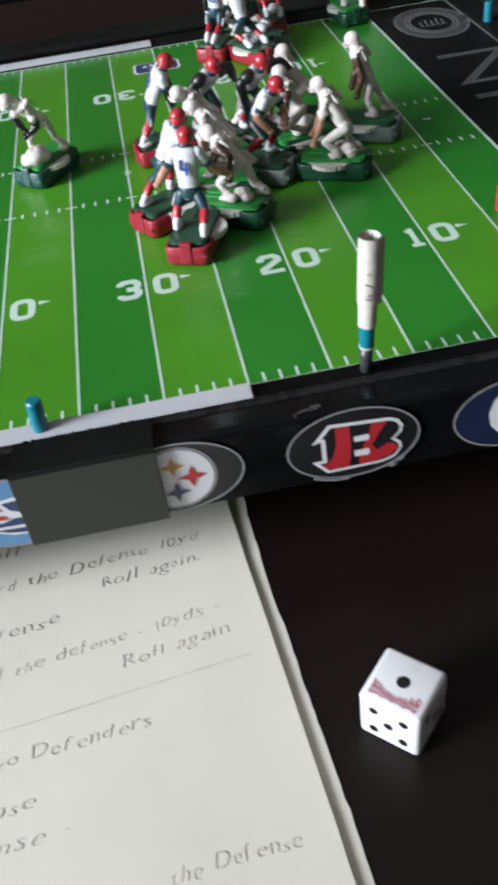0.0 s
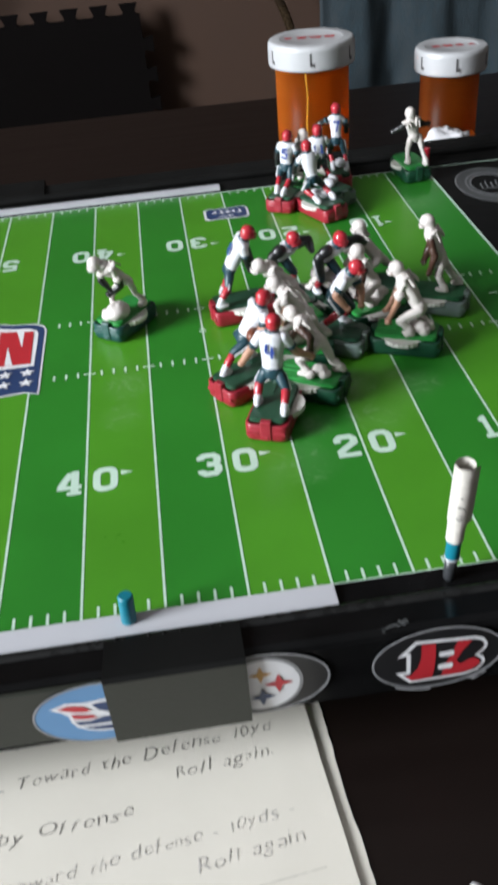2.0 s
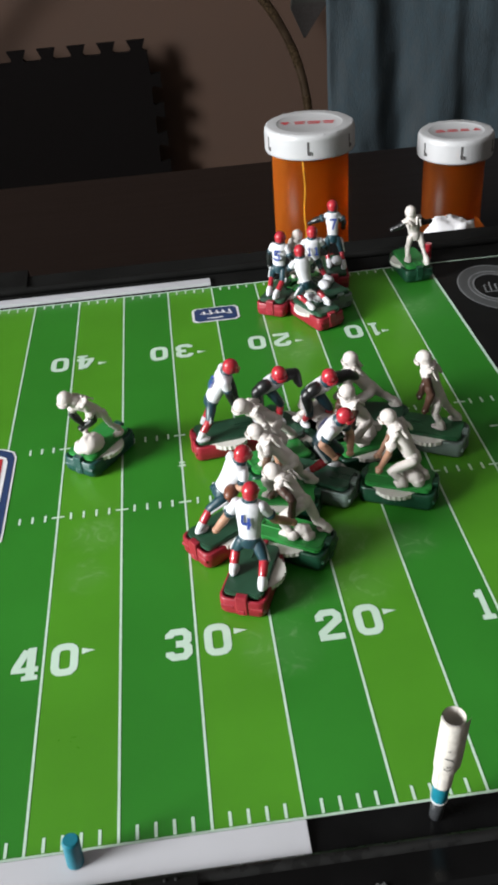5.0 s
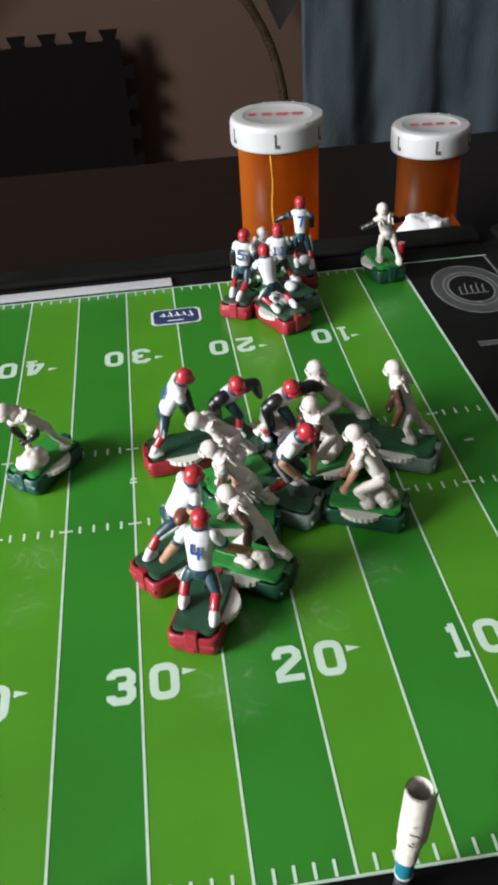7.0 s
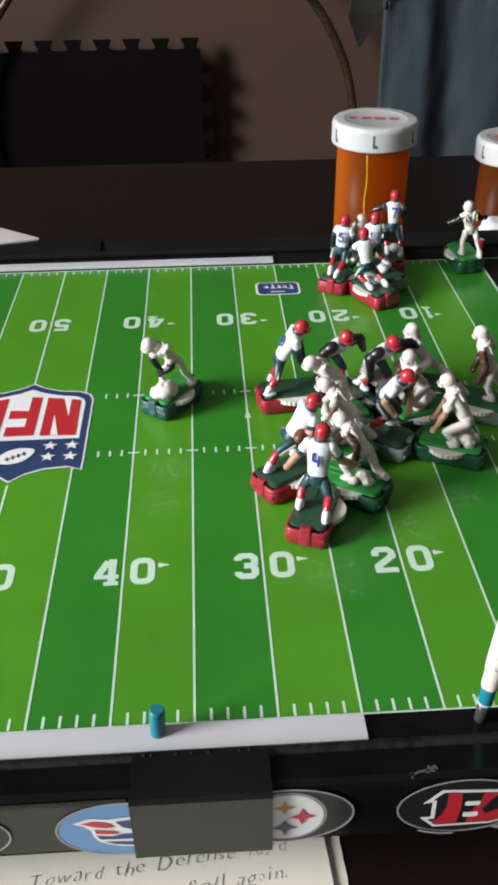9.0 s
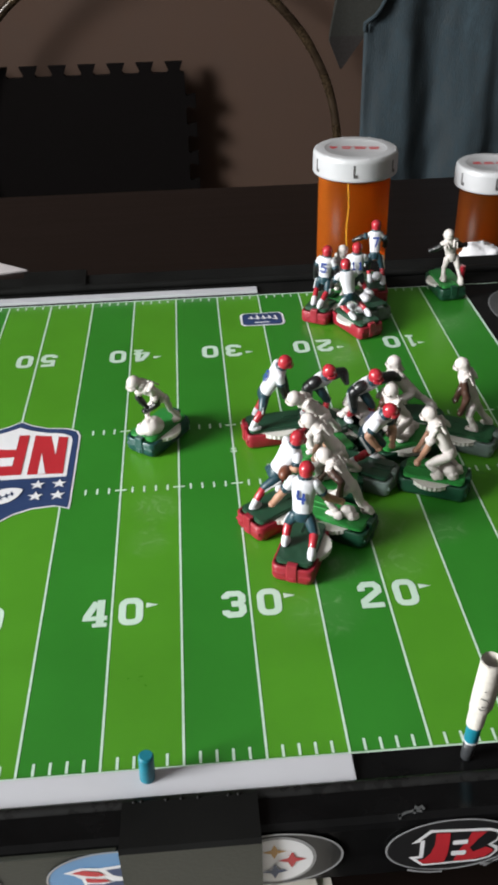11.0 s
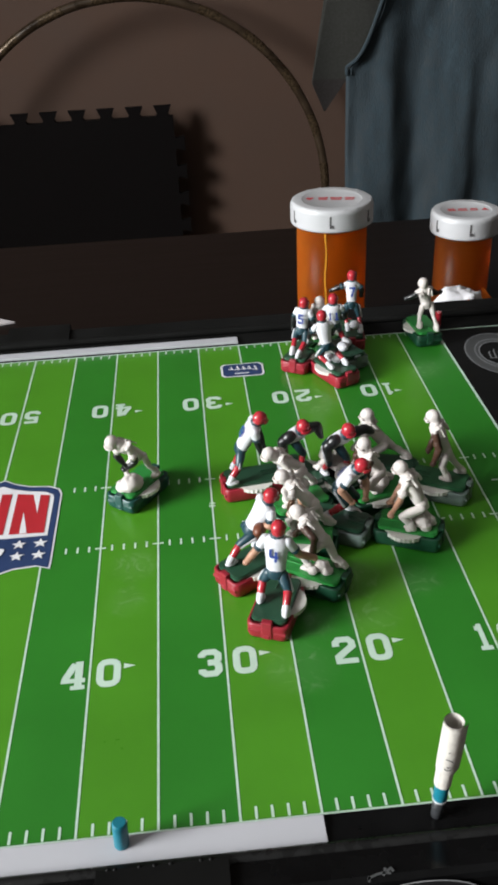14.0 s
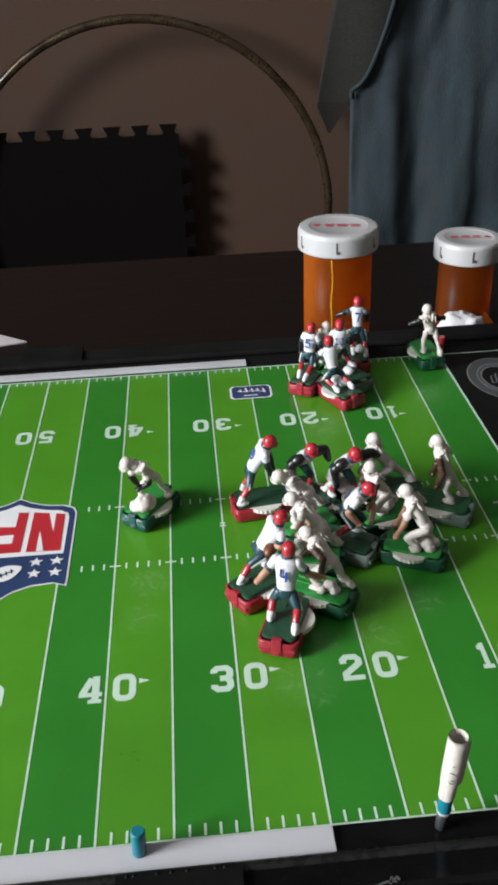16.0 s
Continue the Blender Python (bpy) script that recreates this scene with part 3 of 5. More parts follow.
# white strips along both sidelines between the 25-yard lines
for name, y0, y1 in (("near", -0.0125, -0.0010), ("far", W + 0.0004, W + 0.0074)):
    on_board("sideline_strip", box(bmesh.new(), -0.1325, 0.1325, y0, y1, 0.0005, 0.0028, 0.0002), M_STRIP, "white strip beside the field")
# grey plate and control box on the near rail, and a box on the far one
on_board("skirt_plate", box(bmesh.new(), -0.200, 0.0606, -0.0306, -0.0290, -0.0140, 0.0080, 0.0003), M_GREYP, "grey-green plate on the skirt")


def rail_box(x0, x1, flip):
    bm = bmesh.new()
    prof = [(-0.0130, 0.0030), (-0.0136, 0.0066), (-0.0150, 0.0074), (-0.0312, 0.0104), (-0.0325, 0.0094), (-0.0328, -0.0162), (-0.0300, -0.0164), (-0.0298, 0.0050), (-0.016, 0.0032)]
    rows = [[bm.verts.new((x, W - y if flip else y, z)) for y, z in prof] for x in (x0, x1)]
    n = len(prof)
    for i in range(n):
        f = bm.faces.new((rows[0][i], rows[0][(i + 1) % n], rows[1][(i + 1) % n], rows[1][i]))
        f.material_index = 1 if i == 4 else 0
    bm.faces.new(rows[0])
    bm.faces.new(rows[1][::-1])
    return bm


on_board("control_box", rail_box(0.0614, 0.1014, False), [M_APRON, M_GREYP], "black box with a grey-green face")
on_board("control_box", rail_box(-0.0200, 0.0210, True), [M_APRON, M_GREYP], "black box on the far rail")
on_board("box_lip", box(bmesh.new(), 0.0640, 0.0994, -0.0142, -0.0126, 0.0040, 0.0062, 0.0005), M_APRON, "rounded lip")
for x in (0.0650, 0.0672, 0.0745, 0.0790, 0.0840, 0.0930, 0.0960):
    on_board("rivet", lathe(bmesh.new(), [(0.0, 0.0078), (0.0006, 0.0077), (0.0009, 0.0068)], 10, m=Matrix.Translation((x, -0.0150, 0))), M_APRON, smooth=True)

# oval team emblems on the skirt
SK = Matrix.Translation((0, -0.0297, -0.0040)) @ Matrix.Rotation(radians(90), 4, "X")


def emblem(x, label, layers, proud=0.0):
    bm = bmesh.new()
    mats = []
    for i, (m, draw) in enumerate(layers):
        mats.append(m)
        draw(bm, i, Z * (i + 1), Matrix.Translation((x, 0, 0)))
    bmesh.ops.transform(bm, matrix=Matrix.Translation((0, -proud, 0)) @ SK, verts=bm.verts)
    return on_board("oval_emblem", bm, mats, label)


def disc(rx, ry, cx=0, cy=0):
    return lambda bm, i, z, m: prism(bm, oval(rx, ry, 44, cx, cy), None, z, i, m)


def rings(*rr):
    def go(bm, i, z, m):
        for rx, ry, w in rr:
            ring(bm, oval(rx, ry, 44), oval(rx - w, ry - w, 44), z - Z * 0.5, z, i, m)
    return go


def poly(*lists):
    def go(bm, i, z, m):
        for pts in lists:
            prism(bm, [(a * 0.001, b * 0.001) for a, b in pts], None, z, i, m)
    return go


def lines(w, *lists):
    def go(bm, i, z, m):
        for pts in lists:
            stroke(bm, [(a * 0.001, b * 0.001) for a, b in pts], w * 0.001, z, m, i)
    return go


def astroid(cx, cy, r):
    pts = []
    for k in range(16):
        a = 2 * math.pi * k / 16
        q = r * (1.0 if k % 4 == 0 else 0.36 if k % 4 == 2 else 0.52)
        pts.append((cx + q * math.cos(a), cy + q * math.sin(a)))
    return pts


OV = (0.0198, 0.0130)
emblem(0.1575, "black oval emblem with a striped red shape edged in white", [
    (M_LBLACK, disc(*OV)), (M_LGREY, rings((*OV, 0.0006))),
    (M_LWHITE, poly([(-7.2, 8.8), (-12.4, 2.4), (-9.6, 3.0), (-9.4, -4.2), (-12.6, -4.4), (-8.2, -9.6), (8.4, -9.4), (12.4, -8.0), (14.4, -4.8), (14.0, -2.4), (12.2, -0.9), (14.2, 1.2), (14.6, 3.6), (13.2, 6.2), (10.6, 7.4)])),
    (M_LBLACK, poly([(-6.7, 7.6), (-9.6, 4.0), (-8.4, 4.0), (-8.2, -5.2), (-10.4, -5.4), (-7.7, -8.5), (8.2, -8.3), (11.7, -7.1), (13.2, -4.7), (12.9, -3.0), (10.7, -0.9), (13.0, 1.5), (13.3, 3.5), (12.3, 5.3), (10.2, 6.3)])),
    (M_LRED, poly([(-5.4, 7.2), (-5.2, 1.5), (-6.2, -3.0), (-8.0, -5.8), (-9.8, -6.0), (-7.6, -8.2), (-1.6, -8.1), (-1.0, -4.0), (-0.9, 1.0), (-1.2, 7.0)],
                   [(5.2, 6.6), (4.2, 2.0), (2.0, -3.0), (1.2, -8.0), (6.4, -8.0), (10.6, -7.0), (12.8, -4.6), (12.4, -2.9), (10.2, -1.8), (6.8, -3.8), (5.4, -1.6), (7.4, 2.6), (9.8, 6.2)])),
    (M_LWHITE, poly([(0.2, 3.0), (0.0, 2.6), (0.0, 1.2), (0.3, 0.9), (4.0, 0.8), (4.5, 1.2), (4.5, 2.6), (4.1, 3.0)], [(0.2, -2.4), (0.0, -2.8), (0.0, -4.4), (0.3, -4.8), (4.0, -4.9), (4.5, -4.4), (4.5, -2.9), (4.1, -2.4)])),
    (M_LGREY, lines(0.9, [(-12.6, -10.2), (-9.4, -11.6), (-5.4, -12.6), (-1.8, -12.7)], [(9.6, -10.6), (12.4, -10.0), (14.8, -8.4)], [(10.8, -11.6), (13.4, -9.4)])),
])
emblem(0.1056, "dark oval emblem with a white disc and three coloured stars", [
    (M_LBLACK, disc(*OV)), (M_LGREY, rings((*OV, 0.0006))), (M_LGREY, disc(0.0118, 0.0118)), (M_LWHITE, disc(0.0108, 0.0108)),
    (M_LGOLD, poly(astroid(-0.6, 4.8, 3.6))), (M_LRED, poly(astroid(4.6, 0.2, 4.2))), (M_LNAVY, poly(astroid(-0.4, -5.0, 3.8))),
])
emblem(0.0592, "light blue oval emblem with a winged shape edged in white", [
    (M_LBLUE, disc(*OV)), (M_LGREY, rings((*OV, 0.0006))),
    (M_LWHITE, poly([(-14.4, 4.4), (-9.5, 6.4), (-4, 5.6), (2, 6.4), (8, 7), (8, -9.5), (3, -8.6), (-2, -8.0), (-5.2, -6.8), (-7.8, -5.2), (-9.2, -2.4), (-9.6, 0.6), (-11.6, 2.8)])),
    (M_LNAVY, poly([(-8.4, -1.9), (-4, -2.7), (0, -1.5), (6, -2), (6, -4), (1, -4.4), (-3.5, -4.2), (-7.2, -4.0)], [(-2.4, 4.6), (3, 5.2), (7, 5.6), (7, 0), (2, 0.4), (-0.6, 1.6)],
                    [(-6.4, -5.2), (-2, -5.4), (3, -5.8), (7, -6.2), (7, -8.2), (2, -7.6), (-3, -6.9)])),
    (M_LRED, poly([(-12.2, 4.4), (-9, 5.4), (-5, 4.4), (-2.8, 2.2), (-5, 1.7), (-8.4, 2.6)], [(-8.6, 1.4), (-6, 0.6), (-3, 0.2), (-1.6, -1.4), (-5, -1.4), (-8.2, -0.8)])),
], 0.0011)
emblem(0.2070, "navy oval emblem with a white curved shape", [
    (M_LDEEP, disc(*OV)), (M_LGREY, rings((*OV, 0.0006))),
    (M_LWHITE, lines(3.2, [(-4.5, 7.5), (-6.5, 5.0), (-7.5, 1.0), (-6.8, -3.0), (-4.0, -6.4), (0, -7.6), (4.0, -6.4), (6.8, -3.0), (7.5, 1.0), (6.5, 5.0), (4.5, 7.5)])),
])
emblem(0.0085, "black oval emblem with a thin grey ring", [(M_LBLACK, disc(0.0185, 0.0115)), (M_LGREY, rings((0.0185, 0.0115, 0.0006), (0.0120, 0.0075, 0.0016)))], 0.0011)
# scuff marks on the rail
bm = bmesh.new()
for pts in ([(0.1412, -0.0272), (0.1440, -0.0262), (0.1462, -0.0258), (0.1484, -0.0262)], [(0.1414, -0.0282), (0.1419, -0.0264)], [(0.1460, -0.0268), (0.1471, -0.0244)], [(0.1472, -0.0255), (0.1487, -0.0247), (0.1492, -0.0258)]):
    stroke(bm, pts, 0.0008, 0.0085)
on_board("scuff_mark", bm, M_SEAL, "grey scuff on the rail")


# ---- bottles ----
def vial(name, x, y, r, h, cap_r, cap_h, label, turn, plastic):
    v = thing(name, label, "pill bottle", pose(x, y, TABLE_Z, 0, 0, turn), "pill bottles behind the board")
    t = 0.0014
    part("body", lathe(bmesh.new(), [(0, 0), (r * 0.97, 0), (r, 0.002), (r, h), (r - t, h), (r - t, 0.003), (0, 0.003)]), plastic, v, "translucent amber plastic body", True)
    bm = bmesh.new()
    for k in range(14):
        z0, z1 = 0.004 + (h - 0.012) * k / 14, 0.004 + (h - 0.012) * (k + 1) / 14
        a = radians(-98) + 0.02 * math.sin(k * 1.3)
        c = radians(-98) + 0.02 * math.sin((k + 1) * 1.3)
        w = 0.020
        bm.faces.new([bm.verts.new(((r + 0.0002) * math.cos(q), (r + 0.0002) * math.sin(q), zz)) for q, zz in ((a - w, z0), (a + w, z0), (c + w, z1), (c - w, z1))])
    part("seam", bm, M_SEAM, v, "yellowish moulding seam")
    bm = bmesh.new()
    prof = [(0, cap_h - 0.0003), (cap_r * 0.70, cap_h - 0.0003), (cap_r * 0.71, cap_h - 0.0002), (cap_r * 0.72, cap_h), (cap_r * 0.73, cap_h), (cap_r * 0.925, cap_h), (cap_r * 0.94, cap_h - 0.0001), (cap_r * 0.97, cap_h - 0.0008), (cap_r * 0.99, cap_h - 0.0020), (cap_r, cap_h - 0.0032), (cap_r, cap_h - 0.0038), (cap_r, 0.0016), (cap_r, 0.001), (cap_r * 0.985, 0), (cap_r * 0.95, 0), (cap_r * 0.95, cap_h - 0.003), (0, cap_h - 0.003)]
    lathe(bm, prof, 72)
    c = part("cap", bm, M_CAP, v, "white ribbed child-proof cap", True, at=pose(0, 0, h - cap_h * 0.72))
    for k in range(6):
        a = radians(60 * k - 90)
        m = Matrix.Translation((cap_r * math.cos(a), cap_r * math.sin(a), 0)) @ Matrix.Rotation(a + radians(90), 4, "Z")
        # slots are dark boxes on the rim, the recess shade is their colour
        bm = bmesh.new()
        box(bm, -0.0008, 0.0003, -0.0003, 0.0006, 0.0045, 0.0118)
        box(bm, -0.0006, 0.0022, -0.0003, 0.0006, 0.0034, 0.0056)
        part("slot", bm, M_SLOT, c, "hooked slot in the rim, its shade painted dark", at=m)
        for da in (20, 40):
            q = a + radians(da)
            bm = bmesh.new()
            box(bm, -0.0011, 0.0011, -0.0006, 0.0010, -0.0005, 0.0013, 0.0003, seg=1)
            part("lug", bm, M_CAP, c, at=Matrix.Translation(((cap_r - 0.0018) * math.cos(q), (cap_r - 0.0018) * math.sin(q), cap_h - 0.0012)) @ Matrix.Rotation(q + radians(90), 4, "Z"))
    bm = bmesh.new()
    z = cap_h - 0.0001
    k = cap_r / 0.0235
    prism(bm, [(-0.0150 * k, 0.001), (-0.0125 * k, -0.0028 * k), (-0.0100 * k, 0.001), (-0.0112 * k, 0.0024 * k), (-0.0125 * k, 0.0014 * k), (-0.0138 * k, 0.0024 * k)], None, z)
    for x0, x1 in ((-0.0078, -0.0022), (-0.0010, 0.0058), (0.0070, 0.0128)):
        stroke(bm, [(x0 * k, 0.0014 * k), (x1 * k, 0.0014 * k)], 0.0019 * k, z)
        stroke(bm, [(x0 * k + 0.0006, -0.0014 * k), (x1 * k - 0.0006, -0.0014 * k)], 0.0019 * k, z)
    part("cap_print", bm, M_REDINK, c, "red printed mark")
    return v


vial("pill_bottle", 0.2095, 0.437, 0.0253, 0.1074, 0.0296, 0.0157, "large amber pill bottle with a white cap on the table", -11, M_AMBER)
vial("pill_bottle", 0.3092, 0.440, 0.0206, 0.0918, 0.0253, 0.0152, "smaller amber pill bottle with a white cap on the table", 172, M_AMBER2)



# ---- figures ----
def limb(bm, p0, p1, r0, r1, idx, n=10, flat=1.0):
    """A tapered rounded limb from p0 to p1."""
    p0, p1 = Vector(p0), Vector(p1)
    ax = p1 - p0
    ln = max(ax.length, 1e-5)
    ax = ax / ln
    side = ax.cross(Vector((0, 1, 0)) if abs(ax.y) < 0.9 else Vector((1, 0, 0))).normalized()
    up = ax.cross(side)
    prof = [(-r0, 0.0), (-r0 * 0.72, r0 * 0.70), (0, r0), (ln * 0.33, r0 * 0.67 + r1 * 0.33 + 0.06 * r0), (ln * 0.66, r0 * 0.33 + r1 * 0.67 + 0.05 * r0), (ln, r1), (ln + r1 * 0.72, r1 * 0.70), (ln + r1, 0.0)]
    rows = []
    for d, r in prof:
        c = p0 + ax * d
        rows.append([bm.verts.new(c)] if r == 0 else [bm.verts.new(c + side * (r * flat * math.cos(2 * math.pi * i / n)) + up * (r * math.sin(2 * math.pi * i / n))) for i in range(n)])
    for a, b in zip(rows, rows[1:]):
        for i in range(n):
            j = (i + 1) % n
            if len(a) == 1:
                f = bm.faces.new((a[0], b[j], b[i]))
            elif len(b) == 1:
                f = bm.faces.new((a[i], a[j], b[0]))
            else:
                f = bm.faces.new((a[i], a[j], b[j], b[i]))
            f.material_index, f.smooth = idx, True


def blob(bm, c, r, idx, m=None, u=14, v=9):
    base = Matrix.Translation(c) @ (m or Matrix()) @ Matrix.Diagonal((*r, 1))
    vs = bmesh.ops.create_uvsphere(bm, u_segments=u, v_segments=v, radius=1, matrix=base)["verts"]
    for f in set(f for q in vs for f in q.link_faces):
        f.material_index, f.smooth = idx, True


def loft(bm, secs, idx, n=14):
    """A closed body through oval sections (centre, side half-width, depth half-width, across, through)."""
    rows = []
    for c, a, b, across, thru in secs:
        rows.append([bm.verts.new(c + across * (a * math.cos(2 * math.pi * i / n)) + thru * (b * math.sin(2 * math.pi * i / n))) for i in range(n)])
    for k, (a, b) in enumerate(zip(rows, rows[1:])):
        for i in range(n):
            f = bm.faces.new((a[i], a[(i + 1) % n], b[(i + 1) % n], b[i]))
            f.material_index, f.smooth = (idx[k] if isinstance(idx, (list, tuple)) else idx), True
    for r, k in ((rows[0], 0), (rows[-1], -1)):
        f = bm.faces.new(r)
        f.material_index = idx[k] if isinstance(idx, (list, tuple)) else idx


# slots: 0 tray, 1 platform, 2 dial, 3 helmet, 4 shirt, 5 trousers, 6 skin, 7 sock, 8 shoe, 9 number, 10 trim, 11 ball
RED_TEAM = dict(helmet=M_RED, shirt=M_JERSEY, pants=M_NAVY, sock=M_RED, shoe=M_JERSEY, number=M_BLUE, trim=M_NAVY)
IVORY_TEAM = dict(helmet=M_WHITE, shirt=M_WHITE, pants=M_WHITE, sock=M_WHITE, shoe=M_WHITE, number=M_LGREY, trim=M_WHITE)


def rounded(l, w, r, n=5):
    pts = []
    for cx, cy, a0 in ((l / 2 - r, w / 2 - r, 0), (-l / 2 + r, w / 2 - r, 90), (-l / 2 + r, -w / 2 + r, 180), (l / 2 - r, -w / 2 + r, 270)):
        for i in range(n):
            a = radians(a0 + 90 * i / (n - 1))
            pts.append((cx + r * math.cos(a), cy + r * math.sin(a)))
    return pts


def piece_mesh(name, bm, mats):
    bmesh.ops.scale(bm, vec=(0.001, 0.001, 0.001), verts=bm.verts)
    bm.normal_update()
    me = bpy.data.meshes.new(name)
    bm.to_mesh(me)
    bm.free()
    for m in mats:
        me.materials.append(m)
    return new(name, me)


def figure(label, x, y, ang, team, tray, plate, skin, lean=10, crouch=0.0, shift=0.0, twist=0.0, arm_l=((2, 4, -4), (5, 5, -8)), arm_r=((2, 4, -4), (5, 5, -8)),
           foot_l=(3, 3.5), foot_r=(-3, -3.5), number="", ball=None, head=0.0, side=0.0, sleeve=True, lump=None, dial=1, group="players on the board", size=1.0, joints=None, slot=1, stout=1.0, slim=1.0, aim=None, keep=0):
    """One moulded player on its rounded base. Lengths in millimetres; forward is +x, left is +y; joints override the plain stance."""
    piece = thing("toy_figure", label, "toy figure", pose(x, y, 0.0004, 0, 0, ang), group)
    L, Wd, H0 = 30.5, 17.5, 7.4
    slide = Matrix.Translation((1.75 * keep, 0, 0))
    # tray with a rounded lower edge and clip tabs at both ends
    bm = bmesh.new()
    rows = []
    for k, zz in ((0.93, 0.0), (1.0, 1.2), (1.0, H0 - 0.5), (0.97, H0), (0.86, H0), (0.84, H0 - 1.2)):
        rows.append([bm.verts.new((px, py, zz)) for px, py in rounded(L - (1 - k) * Wd, Wd * k, 3.0 * k)])
    for a, b in zip(rows, rows[1:]):
        for i in range(len(a)):
            bm.faces.new((a[i], a[(i + 1) % len(a)], b[(i + 1) % len(a)], b[i])).smooth = True
    bm.faces.new(rows[0][::-1])
    bm.faces.new(rows[-1])
    for e in (-1, 1):
        box(bm, *sorted((e * (L / 2 - 2.2), e * (L / 2 + 0.5))), -2.2, 2.2, 0.8, H0 + 2.0, 0.5, seg=2)
        box(bm, *sorted((e * (L / 2 + 0.2), e * (L / 2 + 0.75))), -1.2, 1.2, 1.0, 3.2, 0.2, seg=1)
        for yy in (-5.4, 5.4):
            box(bm, *sorted((e * (L / 2 - 1.0), e * (L / 2 + 0.15))), yy - 2.4, yy + 2.4, 3.0, 4.6, 0.25, seg=1)
    bmesh.ops.transform(bm, matrix=slide, verts=bm.verts)
    piece_mesh("base", bm, [tray]).parent = piece
    # toothed dial under the platform
    bm = bmesh.new()
    n = 56
    pts = [((9.3 + 0.40 * (i % 2)) * math.cos(2 * math.pi * i / n) + 1.0, (9.3 + 0.40 * (i % 2)) * math.sin(2 * math.pi * i / n) + 2.4 * dial) for i in range(n)]
    prism(bm, pts, H0 - 1.6, H0 + 0.3)
    bmesh.ops.transform(bm, matrix=slide, verts=bm.verts)
    piece_mesh("dial", bm, [M_DIAL]).parent = piece
    # platform with a moulded slot
    bm = bmesh.new()
    for k, (z0, z1) in enumerate(((H0 + 0.3, H0 + 1.6), (H0 + 1.6, H0 + 2.0))):
        prism(bm, rounded(L - 3.6 - k, Wd - 2.8 - k, 2.4), z0, z1)
    G = H0 + 2.0
    for yy in (-1.6, 1.6):
        box(bm, *sorted((slot * 4.5, slot * 12.5)), yy - 0.3, yy + 0.3, G - 0.2, G + 0.45, 0.12, seg=1)
    box(bm, *sorted((slot * 12.2, slot * 12.9)), -1.9, 1.9, G - 0.2, G + 0.45, 0.12, seg=1)
    bmesh.ops.transform(bm, matrix=slide, verts=bm.verts)
    piece_mesh("platform", bm, [plate]).parent = piece
    # skeleton
    bm = bmesh.new()
    J = joints or {}
    la = radians(lean)
    fw0 = Vector((math.sin(la), 0, math.cos(la)))
    tw = Matrix.Rotation(radians(twist), 3, "Z")
    pel = Vector(J.get("pel", (shift, side, G + 14.0 - crouch)))
    chest = Vector(J["chest"]) if "chest" in J else pel + tw @ (fw0 * 11.3)
    span = chest - pel
    fw = span.normalized()
    lf = Vector((0, 1, 0))
    lf = (lf - fw * lf.dot(fw)).normalized()
    up = lf.cross(fw)
    lf2 = tw @ Vector((0, 1, 0))
    lf2 = (lf2 - fw * lf2.dot(fw)).normalized()
    up2 = lf2.cross(fw)
    hl = radians(lean * 0.55 + head)
    hd = Vector(J["hd"]) if "hd" in J else chest + tw @ (Vector((math.sin(hl), 0, math.cos(hl))) * 6.2 + fw0 * 0.4)
    bend = Vector()
    if aim:
        # lean the whole upper body so that the helmet stands at the given place
        bend = (piece.matrix_basis.inverted() @ Vector(aim)) * 1000 - hd
        hd, chest, pel = hd + bend, chest + bend * 0.85, pel + bend * 0.45
        rise = hd - chest
        if rise.length > 6.9:
            chest = hd - rise.normalized() * 6.9
        span = chest - pel
        fw = span.normalized()
        lf, lf2 = (lf - fw * lf.dot(fw)).normalized(), (lf2 - fw * lf2.dot(fw)).normalized()
        up, up2 = lf.cross(fw), lf2.cross(fw)
    B = slim * (0.82 if team is IVORY_TEAM else 0.91)
    # trunk
    loft(bm, [(pel - fw * 3.0, 2.4 * B, 2.0 * B, lf, up), (pel - fw * 1.8, 4.3 * B, 3.4 * B, lf, up), (pel + fw * 0.8, 4.6 * B, 3.6 * B, lf, up), (pel + fw * 2.6, 4.1 * B, 3.2 * B, lf, up)], 5)
    loft(bm, [(pel + fw * 1.8, 4.4 * B, 3.45 * B, lf, up), (pel + fw * 2.3, 4.45 * B, 3.5 * B, lf, up), (pel + span * 0.55, 4.8 * B, 3.7 * B, lf2, up2), (pel + span * 0.86, 5.7 * B, 4.1 * B, lf2, up2), (chest + fw * 0.6, 6.0 * B, 3.9 * B, lf2, up2),
              (chest + fw * 2.0, 4.7, 3.3, lf2, up2), (chest + fw * 3.0, 2.7, 2.5, lf2, up2)], 4)
    limb(bm, chest + fw * 2.2, chest + (hd - chest) * 0.6, 2.7, 2.6, 10)
    # pads over the shoulders and a raised plate at the nape
    for sgn in ((-1, 1) if team is IVORY_TEAM else ()):
        c = chest + lf2 * (3.6 * sgn) - up2 * 0.6 + fw * 1.9
        blob(bm, c, (2.6, 2.2, 0.9), 4, Matrix(((*up2,), (*lf2,), (*fw,))).transposed().to_4x4(), 12, 8)
        if team is IVORY_TEAM:
            limb(bm, c - up2 * 2.6 - fw * 0.8, c - up2 * 3.1 - fw * 4.6, 0.55, 0.45, 4, 6)
            limb(bm, c - up2 * 2.4 + fw * 1.2 - lf2 * (1.0 * sgn), c - up2 * 3.0 - fw * 3.0 - lf2 * (2.2 * sgn), 0.5, 0.4, 4, 6)
    # helmet with jaw, guard bars and ear rim
    hm = Matrix.Rotation(radians(twist), 4, "Z") @ Matrix.Rotation(hl * 0.7, 4, "Y")
